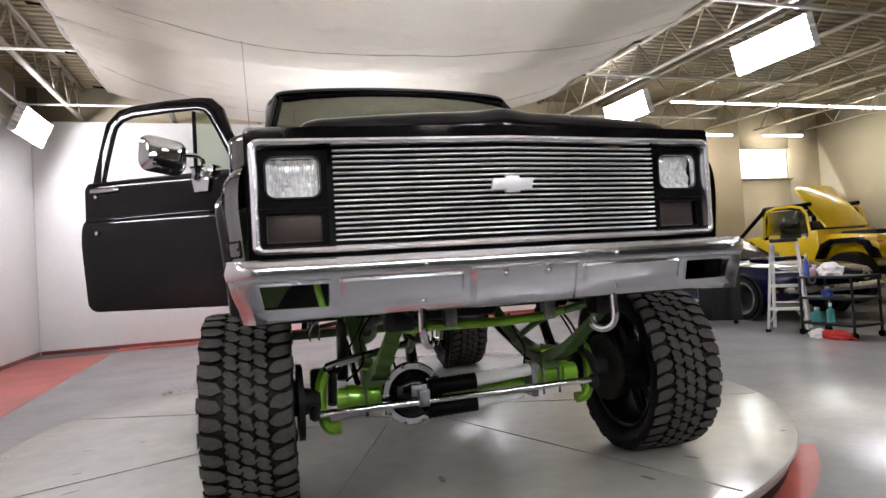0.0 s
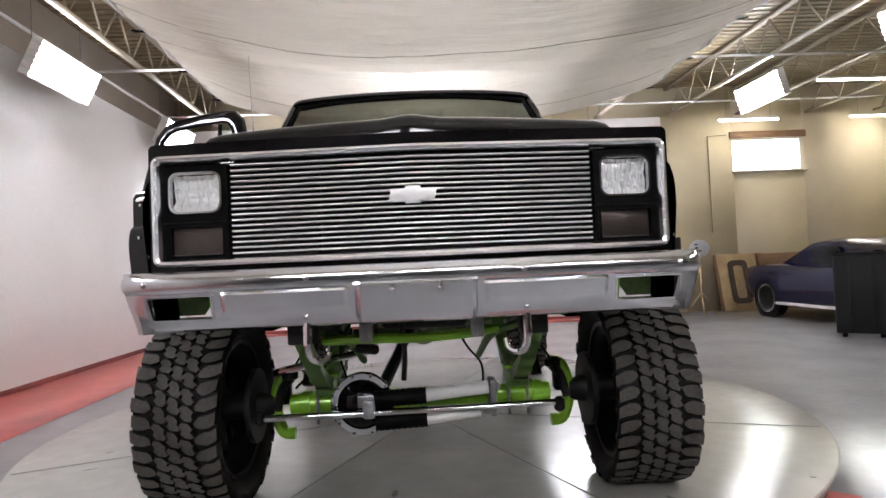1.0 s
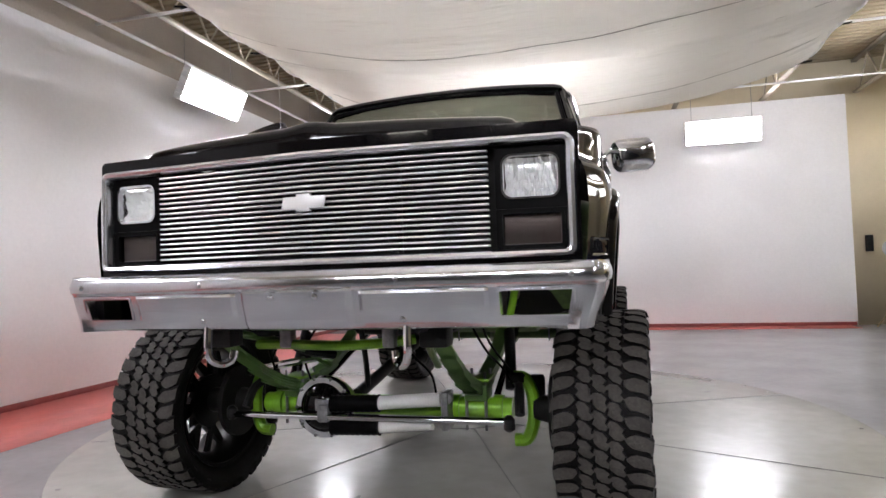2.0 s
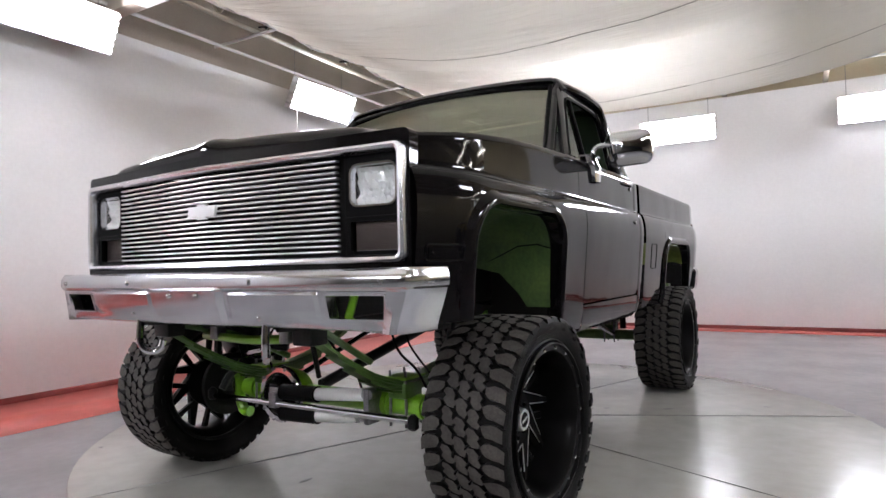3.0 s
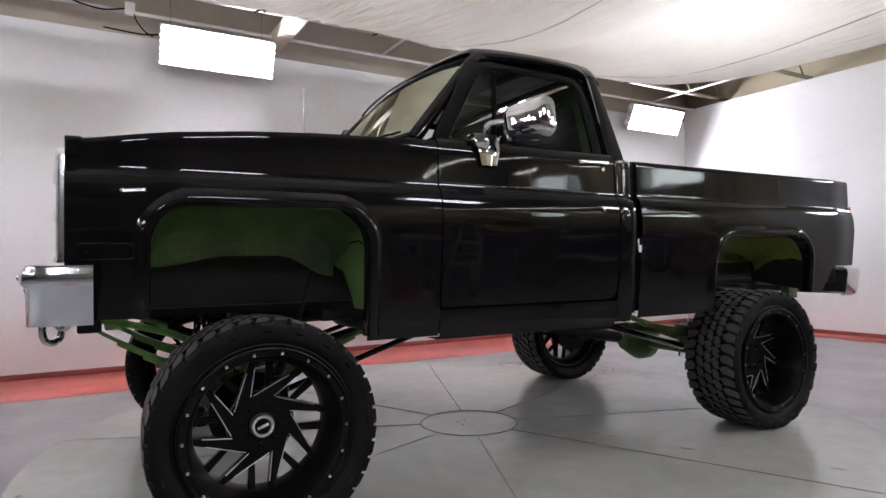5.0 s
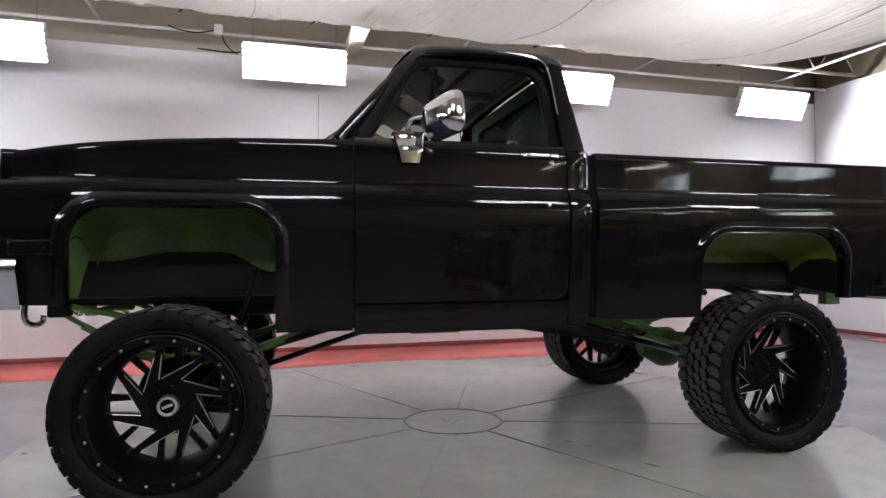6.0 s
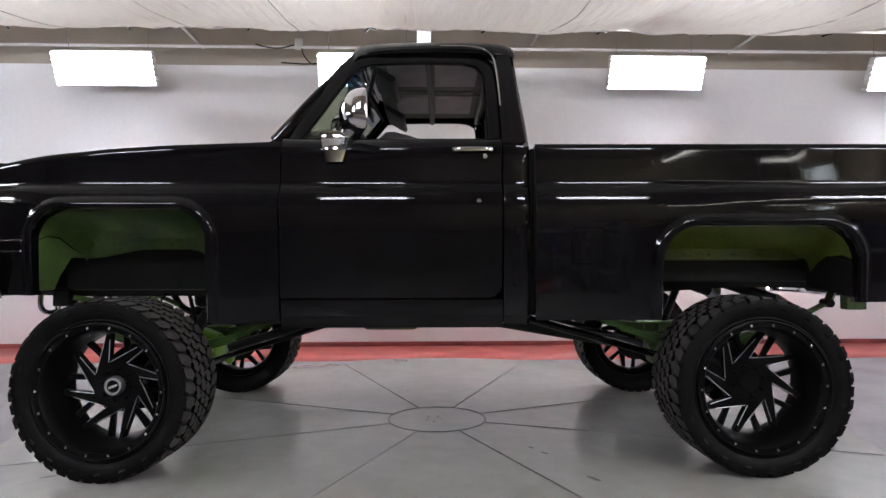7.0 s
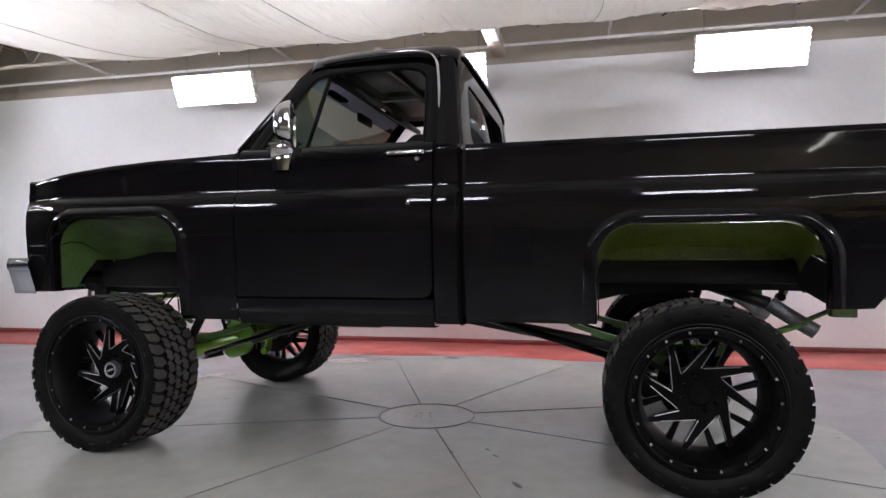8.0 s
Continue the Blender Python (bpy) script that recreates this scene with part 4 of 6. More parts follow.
for s in (-1, 1):
    cx = s * 0.772
    bm = frame_of(rounded(0.230, 0.205, 0.008, 5, cx, 1.3075), rounded(0.190, 0.148, 0.034, 5, cx, 1.310), HY + 0.002, HY + 0.05, "y")
    bm = frame_of(rounded(0.230, 0.130, 0.008, 5, cx, 1.1395), rounded(0.190, 0.102, 0.006, 5, cx, 1.138), HY + 0.002, HY + 0.05, "y", bm)
    part("headlight_bezel", nose(bm), TRIM_BLACK, grille, "black headlight bezel")
    hl = part("headlight", nose(frame_of(rounded(0.190, 0.148, 0.034, 5, cx, 1.310), rounded(0.177, 0.135, 0.030, 5, cx, 1.310), HY - 0.006, HY + 0.02, "y")), CHROME, truck, "square headlight in chrome ring")
    rows = []
    for j in range(14):
        v = -1 + 2 * j / 13
        rows.append([(cx + 0.087 * u, HY + 0.012 + 0.034 * (1 - 0.5 * u * u - 0.5 * v * v) + 0.004 * (i % 2) + 0.009 * ((i // 4 + j // 3) % 2) + 0.007 * ((i // 7 + j // 4) % 2), 1.310 + 0.066 * v) for i, u in enumerate(-1 + 2 * k / 38 for k in range(39))])
    part("reflector", nose(sheet(rows)), REFLECT, hl, "bright facetted reflector", soft=False)
    rows = []
    for j in range(9):
        v = -1 + 2 * j / 8
        rows.append([(cx + 0.087 * u, HY - 0.004 - 0.010 * (1 - u ** 4) * (1 - v ** 4), 1.310 + 0.066 * v) for u in (-1 + 2 * i / 8 for i in range(9))])
    part("lens", nose(sheet(rows, 0.003)), LENS, hl, "clear glass lens")
    ts = part("turn_signal", nose(box((cx, HY + 0.035, 1.138), (0.186, 0.02, 0.098), 0.003)), mat("signal_reflector", (0.55, 0.52, 0.50), 0.3, 0.2, var=0.2), truck, "smoked ribbed turn signal")
    rows = []
    for k in range(29):
        z = 1.091 + 0.0034 * k
        rows.append([(x, HY + (0.006 if k % 2 else 0.012), z) for x in (cx - 0.091, cx + 0.091)])
    bm = nose(sheet(rows, flip=True))
    part("lens", bm, LENS_SMOKE, ts, "smoked ribbed lens")
    part("signal_surround", nose(frame_of(rounded(0.212, 0.118, 0.01, 3, cx, 1.138), rounded(0.188, 0.10, 0.006, 3, cx, 1.138), HY - 0.001, HY + 0.03, "y")), TRIM_BLACK, ts)

# black nose round the grille
part("nose_panel", nose(frame_of(rounded(1.856, 0.50, 0.02, 4, 0, 1.232), rounded(1.80, 0.36, 0.02, 4, 0, 1.2425), GY + 0.005, GY + 0.055, "y")), PAINT, truck, "gloss black nose panel")
part("radiator", box((0, -2.02, 1.18), (1.3, 0.05, 0.45)), BLACK_STEEL, truck)

# --- chrome bumper ---
PLAN = [(0, -2.335), (0.10, -2.335), (0.186, -2.334), (0.206, -2.333), (0.228, -2.3325), (0.242, -2.332), (0.36, -2.329), (0.50, -2.324), (0.636, -2.3175), (0.650, -2.3165), (0.680, -2.315), (0.79, -2.306), (0.905, -2.295), (0.955, -2.287), (0.982, -2.268), (1.000, -2.235), (1.008, -2.18), (1.012, -2.12), (1.014, -2.078)]
SEC = [(-0.10, 1.022), (-0.03, 1.020), (-0.010, 1.014), (0.0, 1.000), (0.003, 0.980), (0.0, 0.962), (-0.006, 0.955), (-0.014, 0.948), (-0.016, 0.938), (-0.026, 0.898), (-0.038, 0.858), (-0.045, 0.838), (-0.054, 0.826), (-0.070, 0.819), (-0.11, 0.817)]


def bumper_grid():
    pl = [(-x, y) for x, y in PLAN[:0:-1]] + PLAN
    cols = []
    for i, (x, y) in enumerate(pl):
        a, b = pl[max(0, i - 1)], pl[min(len(pl) - 1, i + 1)]
        d = Vector((b[0] - a[0], b[1] - a[1], 0)).normalized()
        n = Vector((d.y, -d.x, 0))
        col = []
        for off, z in SEC:
            o = off
            if abs(x) <= 0.20 and z < 0.956:          # raised middle for the plate, bevelled at its sides
                o = off + 0.017
            if 0.240 < abs(x) < 0.640 and 0.850 < z < 0.942:      # pressed side panels
                o = off + 0.009
            o = max(o, -0.11 + 0.104 * ease(0.72, 1.0, abs(x)))
            p = Vector((x, y, z)) + n * o
            p.x *= 1 - 0.045 * ease(0.98, 0.80, z) * ease(0.8, 1.0, abs(x))
            col.append(p)
        cols.append(col)
    return pl, cols


def bumper():
    pl, cols = bumper_grid()
    bm = bmesh.new()
    vs = [[bm.verts.new(p) for p in c] for c in cols]
    for i in range(len(vs) - 1):
        for j in range(len(SEC) - 1):
            xm = abs(pl[i][0] + pl[i + 1][0]) / 2
            if 0.680 < xm < 0.905 and 0.858 <= SEC[j + 1][1] and SEC[j][1] <= 0.938:
                continue
            bm.faces.new((vs[i][j], vs[i + 1][j], vs[i + 1][j + 1], vs[i][j + 1]))
    bm.normal_update()
    bmesh.ops.recalc_face_normals(bm, faces=bm.faces[:])
    bmesh.ops.solidify(bm, geom=bm.faces[:], thickness=0.004)
    return bm


bump = part("front_bumper", bumper(), BUMPER, truck, "chrome front bumper with air slots", angle=28)
for s in (-1, 1):
    o = rounded(0.233, 0.086, 0.008, 3, s * 0.7925, 0.898)
    i_ = rounded(0.221, 0.075, 0.006, 3, s * 0.7925, 0.898)
    bm = frame_of(o, i_, 0.0125, 0.06, "y")
    for v in bm.verts:
        v.co.y += lerp(PLAN, abs(v.co.x)) + 0.27 * (0.938 - v.co.z)
    part("slot_rim", bm, BUMPER, bump)
    for x, z in ((0.90, 0.982), (0.36, 0.982), (0.37, 0.856), (0.08, 0.933)):
        b = lathe([(0.012, 0.0005), (0.010, 0.006), (0.005, 0.0105), (0.0, 0.012)], 12, "y")
        b.transform(Matrix.Diagonal((1, -1, 1, 1)))
        bmesh.ops.reverse_faces(b, faces=b.faces[:])
        ob = part("bolt", b, CHROME, bump)
        ob.location = (s * x, lerp(PLAN, x) + (0.002 if z > 0.96 else (-0.001 if x < 0.18 else 0.014) + 0.27 * (0.938 - z)), z)
    hx = s * 0.372
    hook = tube([(hx, -2.262, 0.87), (hx, -2.268, 0.81), (hx, -2.270, 0.755), (hx - s * 0.010, -2.260, 0.720), (hx - s * 0.034, -2.236, 0.706), (hx - s * 0.057, -2.213, 0.718), (hx - s * 0.064, -2.206, 0.750)], 0.0145, 10, 6)
    part("tow_hook", hook, CHROME, truck, "chrome tow hook")
part("bumper_bracket", box((0.40, -2.16, 0.90), (0.05, 0.16, 0.08), 0.006), BLACK_STEEL, truck)
part("bumper_bracket", box((-0.40, -2.16, 0.90), (0.05, 0.16, 0.08), 0.006), BLACK_STEEL, truck)
bump.location.z = 0.008
both("splash_brace", lambda: tube([(0.690, -2.215, 0.83), (0.706, -2.20, 0.90), (0.722, -2.185, 0.99)], 0.014, 8, 4, flat=0.6), GREEN, "lime green inner brace")


def side_marker():
    ring = [(side_x(z, y) + 0.001, y, z) for y, z in rounded(0.168, 0.054, 0.010, 3, -2.040, 1.075)]
    bm = tube(ring, 0.005, 6, 1, closed=True)
    bm = sheet([[(side_x(z, y) + 0.003, y, z) for z in (1.056, 1.075, 1.094)] for y in (-2.112 + 0.144 * k / 6 for k in range(7))], 0.0, bm)
    for y in (-2.098, -1.982):
        b = lathe([(0.0, 0.0055), (0.003, 0.0045), (0.004, 0.0)], 8, "x")
        b.transform(Matrix.Translation((side_x(1.075, y) + 0.003, y, 1.075)))
        bm = merge(bm, b)
    return bm


both("side_marker", side_marker, PAINT, "black side marker lamp")

# --- inner fenders, floor, bed ---
def liner(c, half, top, r, inner_x, low, rear_low, front_low, walls=True, least=0.0):
    """A wheel housing: a dome from the opening inwards, then down."""
    rows = []
    ys = columns(c - half + 0.004, c + half - 0.004, c, half, r, 0.05)
    for y in ys:
        z = arch(y, c, half - 0.003, top - 0.004, r, top - r)
        edge = rear_low if y > c + half * 0.86 else front_low if y < c - half * 0.86 else None
        zi = low(y)
        row = [(0.965, y, z), (0.90, y, z + 0.02), (0.80, y, z + 0.015), (0.70, y, z - 0.03), (inner_x + 0.03, y, z - 0.08), (inner_x, y, max(least + 0.01, min(z - 0.10, zi + 0.06))), (inner_x, y, max(least, min(z - 0.12, zi)))]
        rows.append(row)
    bm = sheet(rows)
    for y, b in ((c - half + 0.004, front_low), (c + half - 0.004, rear_low)) if walls else ():
        z = top - r
        bm = sheet([[(0.965, y, z), (0.90, y, z + 0.02), (0.80, y, z + 0.015), (0.70, y, z - 0.03), (inner_x, y, z - 0.08)], [(0.955, y, b), (0.90, y, b), (0.84, y, b), (0.80, y, b + 0.06), (inner_x + 0.14, y, b + 0.16)]], 0.0, bm)
    return bm


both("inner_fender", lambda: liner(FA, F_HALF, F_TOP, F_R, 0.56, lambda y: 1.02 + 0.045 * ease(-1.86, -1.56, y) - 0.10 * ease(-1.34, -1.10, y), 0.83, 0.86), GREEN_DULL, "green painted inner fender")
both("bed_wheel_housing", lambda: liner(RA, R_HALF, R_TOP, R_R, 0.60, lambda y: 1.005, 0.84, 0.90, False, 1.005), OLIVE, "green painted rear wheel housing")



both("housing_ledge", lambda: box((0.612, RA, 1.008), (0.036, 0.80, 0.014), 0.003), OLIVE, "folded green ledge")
for s in (-1, 1):
    for k in range(6):
        part("housing_bolt", lathe([(s * 0.598, 0.011), (s * 0.608, 0.010), (s * 0.611, 0.0)], 8, "x"), OLIVE, truck).location = (0, RA - 0.33 + 0.132 * k, 1.036)


def well_wall(y, b):
    return sheet([[(0.965, y, 0.99), (0.80, y, 1.02), (0.58, y, 1.04)], [(0.955, y, b), (0.80, y, b + 0.02), (0.60, y, b + 0.05)]], 0.006)


both("bed_well_wall", lambda: well_wall(1.080, 0.74), BLACK_STEEL, "black wheel well wall")
both("bed_well_wall", lambda: well_wall(2.004, 0.82), BLACK_STEEL, "black wheel well wall")
part("engine_bay", box((0, -1.42, 1.10), (1.04, 1.25, 0.52), 0.03), BLACK_STEEL, truck, "dark engine and inner bay")
part("oil_pan", box((0.02, -1.15, 0.80), (0.42, 0.62, 0.16), 0.04, 3), BLACK_STEEL, truck)
part("cab_floor", box((0, -0.145, 0.735), (1.84, 1.19, 0.07), 0.012), PAINT_IN, truck, "black cab floor")
part("firewall", box((0, -0.76, 1.15), (1.80, 0.03, 0.82)), PAINT_IN, truck)
both("rocker", lambda: sheet([[(side_x(z) - d, y, z) for z, d in ((0.68, 0.10), (0.68, 0.0), (0.70, 0.0), (0.72, 0.0), (0.75, 0.0), (0.79, 0.002), (0.815, 0.003), (0.820, 0.012), (0.823, 0.05))] for y in (-0.738 + 1.055 * k / 8 for k in range(9))]), PAINT, "black rocker panel")
part("bed_floor", box((0, 1.50, 1.06), (1.18, 2.06, 0.03)), PAINT, truck, "black bed floor")
# Added black sheet for the shade in the cab-to-bed gap; blocks the view through.
part("gap_shade_board", box((0, 0.463, 1.14), (1.93, 0.018, 0.80)), BLACK_STEEL, truck)
part("bed_front", box((0, 0.492, 1.15), (1.93, 0.03, 0.80), 0.004), PAINT_IN, truck, "black bed front wall")
both("bed_inner", lambda: box((0.865, 1.52, 1.39), (0.02, 2.06, 0.32)), PAINT, "black bed inner wall")
both("bed_rail", lambda: box((0.905, 1.52, 1.554), (0.09, 2.08, 0.016), 0.006), PAINT, "black bed rail")
part("tailgate", box((0, 2.565, 1.31), (1.72, 0.05, 0.50), 0.015), PAINT, truck, "closed black tailgate")
both("tail_lamp", lambda: box((0.935, 2.575, 1.28), (0.07, 0.05, 0.22), 0.01), mat("tail_red", (0.12, 0.01, 0.01), 0.15, coat=0.5), "dark red tail lamp")
part("bed_underside", box((0, 1.50, 0.96), (1.16, 2.06, 0.15), 0.01), BLACK_STEEL, truck)


def rear_bumper():
    pl = [(0, 2.76), (0.4, 2.755), (0.7, 2.74), (0.90, 2.71), (0.965, 2.67), (0.99, 2.60), (0.992, 2.47)]
    pl = [(-x, y) for x, y in pl[:0:-1]] + pl
    sec = [(-0.03, 0.955), (0.0, 0.945), (0.008, 0.92), (0.0, 0.87), (-0.004, 0.82), (-0.015, 0.775), (-0.04, 0.765)]
    rows = []
    for i, (x, y) in enumerate(pl):
        a, b = pl[max(0, i - 1)], pl[min(len(pl) - 1, i + 1)]
        d = Vector((b[0] - a[0], b[1] - a[1], 0)).normalized()
        n = Vector((-d.y, d.x, 0))
        rows.append([Vector((x, y, z)) + n * o for o, z in sec])
    return sheet(rows, 0.006)


part("rear_bumper", rear_bumper(), CHROME, truck, "chrome rear bumper")
part("bed_rear_sill", box((0, 2.50, 0.96), (1.75, 0.12, 0.22), 0.01), PAINT_IN, truck)
both("bed_brace", lambda: box((0.80, 2.12, 0.84), (0.06, 0.10, 0.18), 0.006), GREEN_DULL, "green bed brace")

# --- cab inside ---
def steering_wheel():
    bm = bmesh.new()
    ring = [(0.19 * math.cos(2 * math.pi * k / 32), 0.19 * math.sin(2 * math.pi * k / 32), 0) for k in range(32)]
    bm = tube(ring, 0.014, 8, 1, closed=True)
    for a in (90, 210, 330):
        bm = tube([(0, 0, -0.03), (0.185 * math.cos(radians(a)), 0.185 * math.sin(radians(a)), 0)], 0.010, 6, 1, bm)
    bm = lathe([(-0.06, 0.03), (-0.02, 0.045), (0.0, 0.03)], 16, "z", bm)
    bm.transform(Matrix.Translation((0.40, -0.33, 1.56)) @ Matrix.Rotation(radians(-58), 4, "X"))
    return bm


part("steering_wheel", steering_wheel(), VINYL, truck, "black steering wheel")
part("dashboard", box((0, -0.60, 1.50), (1.62, 0.26, 0.20), 0.05, 3), VINYL, truck, "dark vinyl dashboard")
part("seat_cushion", box((0, 0.02, 1.10), (1.50, 0.52, 0.20), 0.06, 3), VINYL, truck, "dark bench seat")
part("seat_back", box((0, 0.30, 1.36), (1.50, 0.16, 0.52), 0.06, 3, turn=Matrix.Rotation(radians(-10), 4, "X")), VINYL, truck, "dark bench seat back")
both("sun_visor", lambda: box((0.42, -0.285, 2.005), (0.46, 0.15, 0.036), 0.015, 3, turn=Matrix.Rotation(radians(-30), 4, "X")), VINYL, "dark padded sun visor")
part("rear_view_mirror", box((0.0, -0.42, 1.94), (0.24, 0.02, 0.06), 0.008), TRIM_BLACK, truck)
part("antenna", tube([(-0.91, -0.80, 1.56), (-0.935, -0.79, 2.28)], 0.0025, 6, 1), CHROME, truck, "thin whip antenna")
both("wiper", lambda: tube([(0.10, -0.875, 1.625), (0.42, -0.845, 1.66), (0.72, -0.80, 1.655)], 0.006, 6, 4), TRIM_BLACK)


def fuel_door():
    return tube([(side_x(z, 0.72) + 0.001, y, z) for y, z in [(0.72 + p[0], 1.07 + p[1]) for p in rounded(0.15, 0.17, 0.015, 4)]], 0.0022, 5, 1, closed=True)


part("fuel_door", fuel_door(), TRIM_BLACK, truck, "fuel door outline")


# --- chassis ---
def leaf(path, width, thick, n=8):
    p = curve_points(path, n)
    rows = []
    for i, q in enumerate(p):
        d = (p[min(i + 1, len(p) - 1)] - p[max(i - 1, 0)]).normalized()
        up = Vector((1, 0, 0)).cross(d)
        if up.z < 0:
            up = -up
        h, w = up * thick / 2, Vector((width / 2, 0, 0))
        rows.append([q - w - h, q + w - h, q + w + h, q - w + h, q - w - h])
    bm = sheet(rows)
    bmesh.ops.remove_doubles(bm, verts=bm.verts[:], dist=1e-6)
    bmesh.ops.recalc_face_normals(bm, faces=bm.faces[:])
    return bm


def spring(x, pts, name="leaf_spring"):
    """A pack of five leaves, the upper ones longer."""
    host = None
    c = len(pts) // 2
    for k in range(5):
        q = [Vector(p) for p in pts]
        f = 1.0 - 0.17 * k
        mid = q[c]
        full = curve_points(pts, 10)
        lo, hi = mid.y + (q[0].y - mid.y) * f, mid.y + (q[-1].y - mid.y) * f
        run = [v for v in full if lo - 1e-6 <= v.y <= hi + 1e-6]
        bm = leaf([(x, v.y, v.z - 0.0125 * k) for v in run], 0.064, 0.0105, 1)
        if host is None:
            host = part(name, bm, GREEN_SHADED, truck, "green leaf spring pack")
        else:
            part("leaf", bm, GREEN_SHADED, host)
    for dy in (-0.055, 0.055):
        for dx in (-0.042, 0.042):
            part("u_bolt", tube([(x + dx, mid.y + dy, mid.z - 0.20), (x + dx, mid.y + dy, mid.z + 0.045)], 0.0065, 8, 1), STEEL, host)
    part("spring_plate", box((x, mid.y, mid.z + 0.014), (0.12, 0.16, 0.012), 0.003), GREEN, host)
    for e in (0, -1):
        part("spring_eye", lathe([(x - 0.036, 0.024), (x + 0.036, 0.024)], 14, "x"), BLACK_STEEL, host).location = (0, pts[e][1], pts[e][2])
    return host


FSPR = [(0, -2.10, 0.775), (0, -1.98, 0.70), (0, -1.75, 0.585), (0, -1.517, 0.530), (0, -1.22, 0.565), (0, -0.98, 0.65), (0, -0.80, 0.735)]
RSPR = [(0, 0.80, 0.72), (0, 1.02, 0.64), (0, 1.27, 0.575), (0, 1.512, 0.555), (0, 1.72, 0.58), (0, 1.98, 0.66), (0, 2.20, 0.76)]
for s in (-1, 1):
    spring(s * 0.43, FSPR)
    spring(s * 0.46, RSPR)
    part("spring_perch", box((s * 0.43, -1.517, 0.488), (0.10, 0.13, 0.07), 0.008), GREEN_SHADED, truck)
    part("lift_block", box((s * 0.46, 1.512, 0.505), (0.07, 0.13, 0.10), 0.006), GREEN_DULL, truck, "green lift block")
    # rails
    part("frame_rail", tube([(s * 0.40, -2.24, 0.87), (s * 0.40, -1.9, 0.86), (s * 0.42, -1.2, 0.86), (s * 0.44, -0.6, 0.80), (s * 0.46, 0.6, 0.80), (s * 0.46, 1.1, 0.87), (s * 0.46, 1.8, 0.91), (s * 0.46, 2.5, 0.88)], 0.06, 4, 5), BLACK_STEEL, truck, "black frame rail", soft=False)
    part("shackle", box((s * 0.43, -0.79, 0.785), (0.08, 0.03, 0.12), 0.006), GREEN, truck)
    part("shackle", tube([(s * 0.46, 2.20, 0.755), (s * 0.46, 2.235, 0.83), (s * 0.46, 2.24, 0.90)], 0.026, 4, 1), GREEN_DULL, truck, soft=False)
    part("front_hanger", box((s * 0.42, -2.10, 0.80), (0.10, 0.09, 0.10), 0.01), BLACK_STEEL, truck)
    # shocks and traction bars
    part("shock_absorber", tube([(s * 0.55, -1.38, 0.47), (s * 0.53, -1.26, 0.72)], 0.027, 10, 1), BLACK_STEEL, truck, "black shock absorber")
    part("shock_rod", tube([(s * 0.53, -1.26, 0.72), (s * 0.52, -1.18, 0.98)], 0.011, 8, 1), BLACK_STEEL, truck)
    part("shock_absorber", tube([(s * 0.54, 1.60, 0.46), (s * 0.50, 1.72, 0.80)], 0.027, 10, 1), BLACK_STEEL, truck, "black shock absorber")
    part("traction_bar", tube([(s * 0.47, -1.30, 0.43), (s * 0.45, -0.42, 0.705)], 0.015, 10, 1), PAINT, truck, "gloss black traction bar")
    part("traction_bar", tube([(s * 0.52, 1.36, 0.44), (s * 0.48, 0.42, 0.705)], 0.020, 10, 1), PAINT, truck, "gloss black traction bar")
    # knuckle, brake disc and hub
    kn = part("knuckle", tube([(s * 0.585, -1.517, 0.548), (s * 0.635, -1.517, 0.540), (s * 0.662, -1.517, 0.48), (s * 0.668, -1.517, 0.415), (s * 0.662, -1.517, 0.35), (s * 0.635, -1.517, 0.290), (s * 0.585, -1.517, 0.282)], 0.028, 10, 4), GREEN, truck, "green steering knuckle")
    part("knuckle_arm", tube([(s * 0.60, -1.49, 0.53), (s * 0.62, -1.60, 0.50), (s * 0.63, -1.66, 0.42)], 0.020, 8, 4), BLACK_STEEL, kn)
    part("knuckle_cap", lathe([(0.0, 0.04), (0.03, 0.04), (0.04, 0.025)], 14, "z"), BLACK_STEEL, kn).location = (s * 0.605, -1.517, 0.53)
    part("brake_caliper", box((s * 0.665, -1.37, 0.46), (0.07, 0.07, 0.15), 0.02, 3), BLACK_STEEL, kn, "dark brake caliper")
    for y in (-1.517, 1.512):
        part("brake_disc", lathe([(s * 0.745, 0.06), (s * 0.745, 0.165), (s * 0.768, 0.165), (s * 0.768, 0.06)], 40, "x"), BLACK_STEEL, truck, "dark brake disc").location = (0, y, 0.418)
        part("hub_flange", lathe([(s * 0.67, 0.045), (s * 0.74, 0.062), (s * 0.90, 0.06)], 20, "x"), BLACK_STEEL, truck).location = (0, y, 0.418)
    part("brake_hose", tube([(s * 0.44, -1.52, 0.82), (s * 0.50, -1.58, 0.70), (s * 0.60, -1.54, 0.55)], 0.005, 6, 6), TRIM_BLACK, truck)

# front axle
ax = part("front_axle", lathe([(-0.60, 0.0), (-0.60, 0.045), (0.58, 0.045), (0.58, 0.0)], 20, "x"), GREEN, truck, "lime green front axle")
ax.location = (0, -1.517, 0.415)
for x in (-0.53, -0.39, 0.33, 0.52):
    part("axle_collar", lathe([(x - 0.02, 0.0), (x - 0.02, 0.056), (x + 0.02, 0.056), (x + 0.02, 0.0)], 20, "x"), GREEN, ax)
part("diff_housing", lathe([(0.10, 0.04), (0.06, 0.10), (-0.04, 0.138), (-0.06, 0.138)], 28, "y"), GREEN, ax).location = (-0.27, -0.01, 0.0)
dc = part("diff_cover", lathe([(-0.055, 0.140), (-0.075, 0.140), (-0.080, 0.134), (-0.080, 0.110), (-0.075, 0.106)], 36, "y"), CHROME, ax, "chrome differential cover ring")
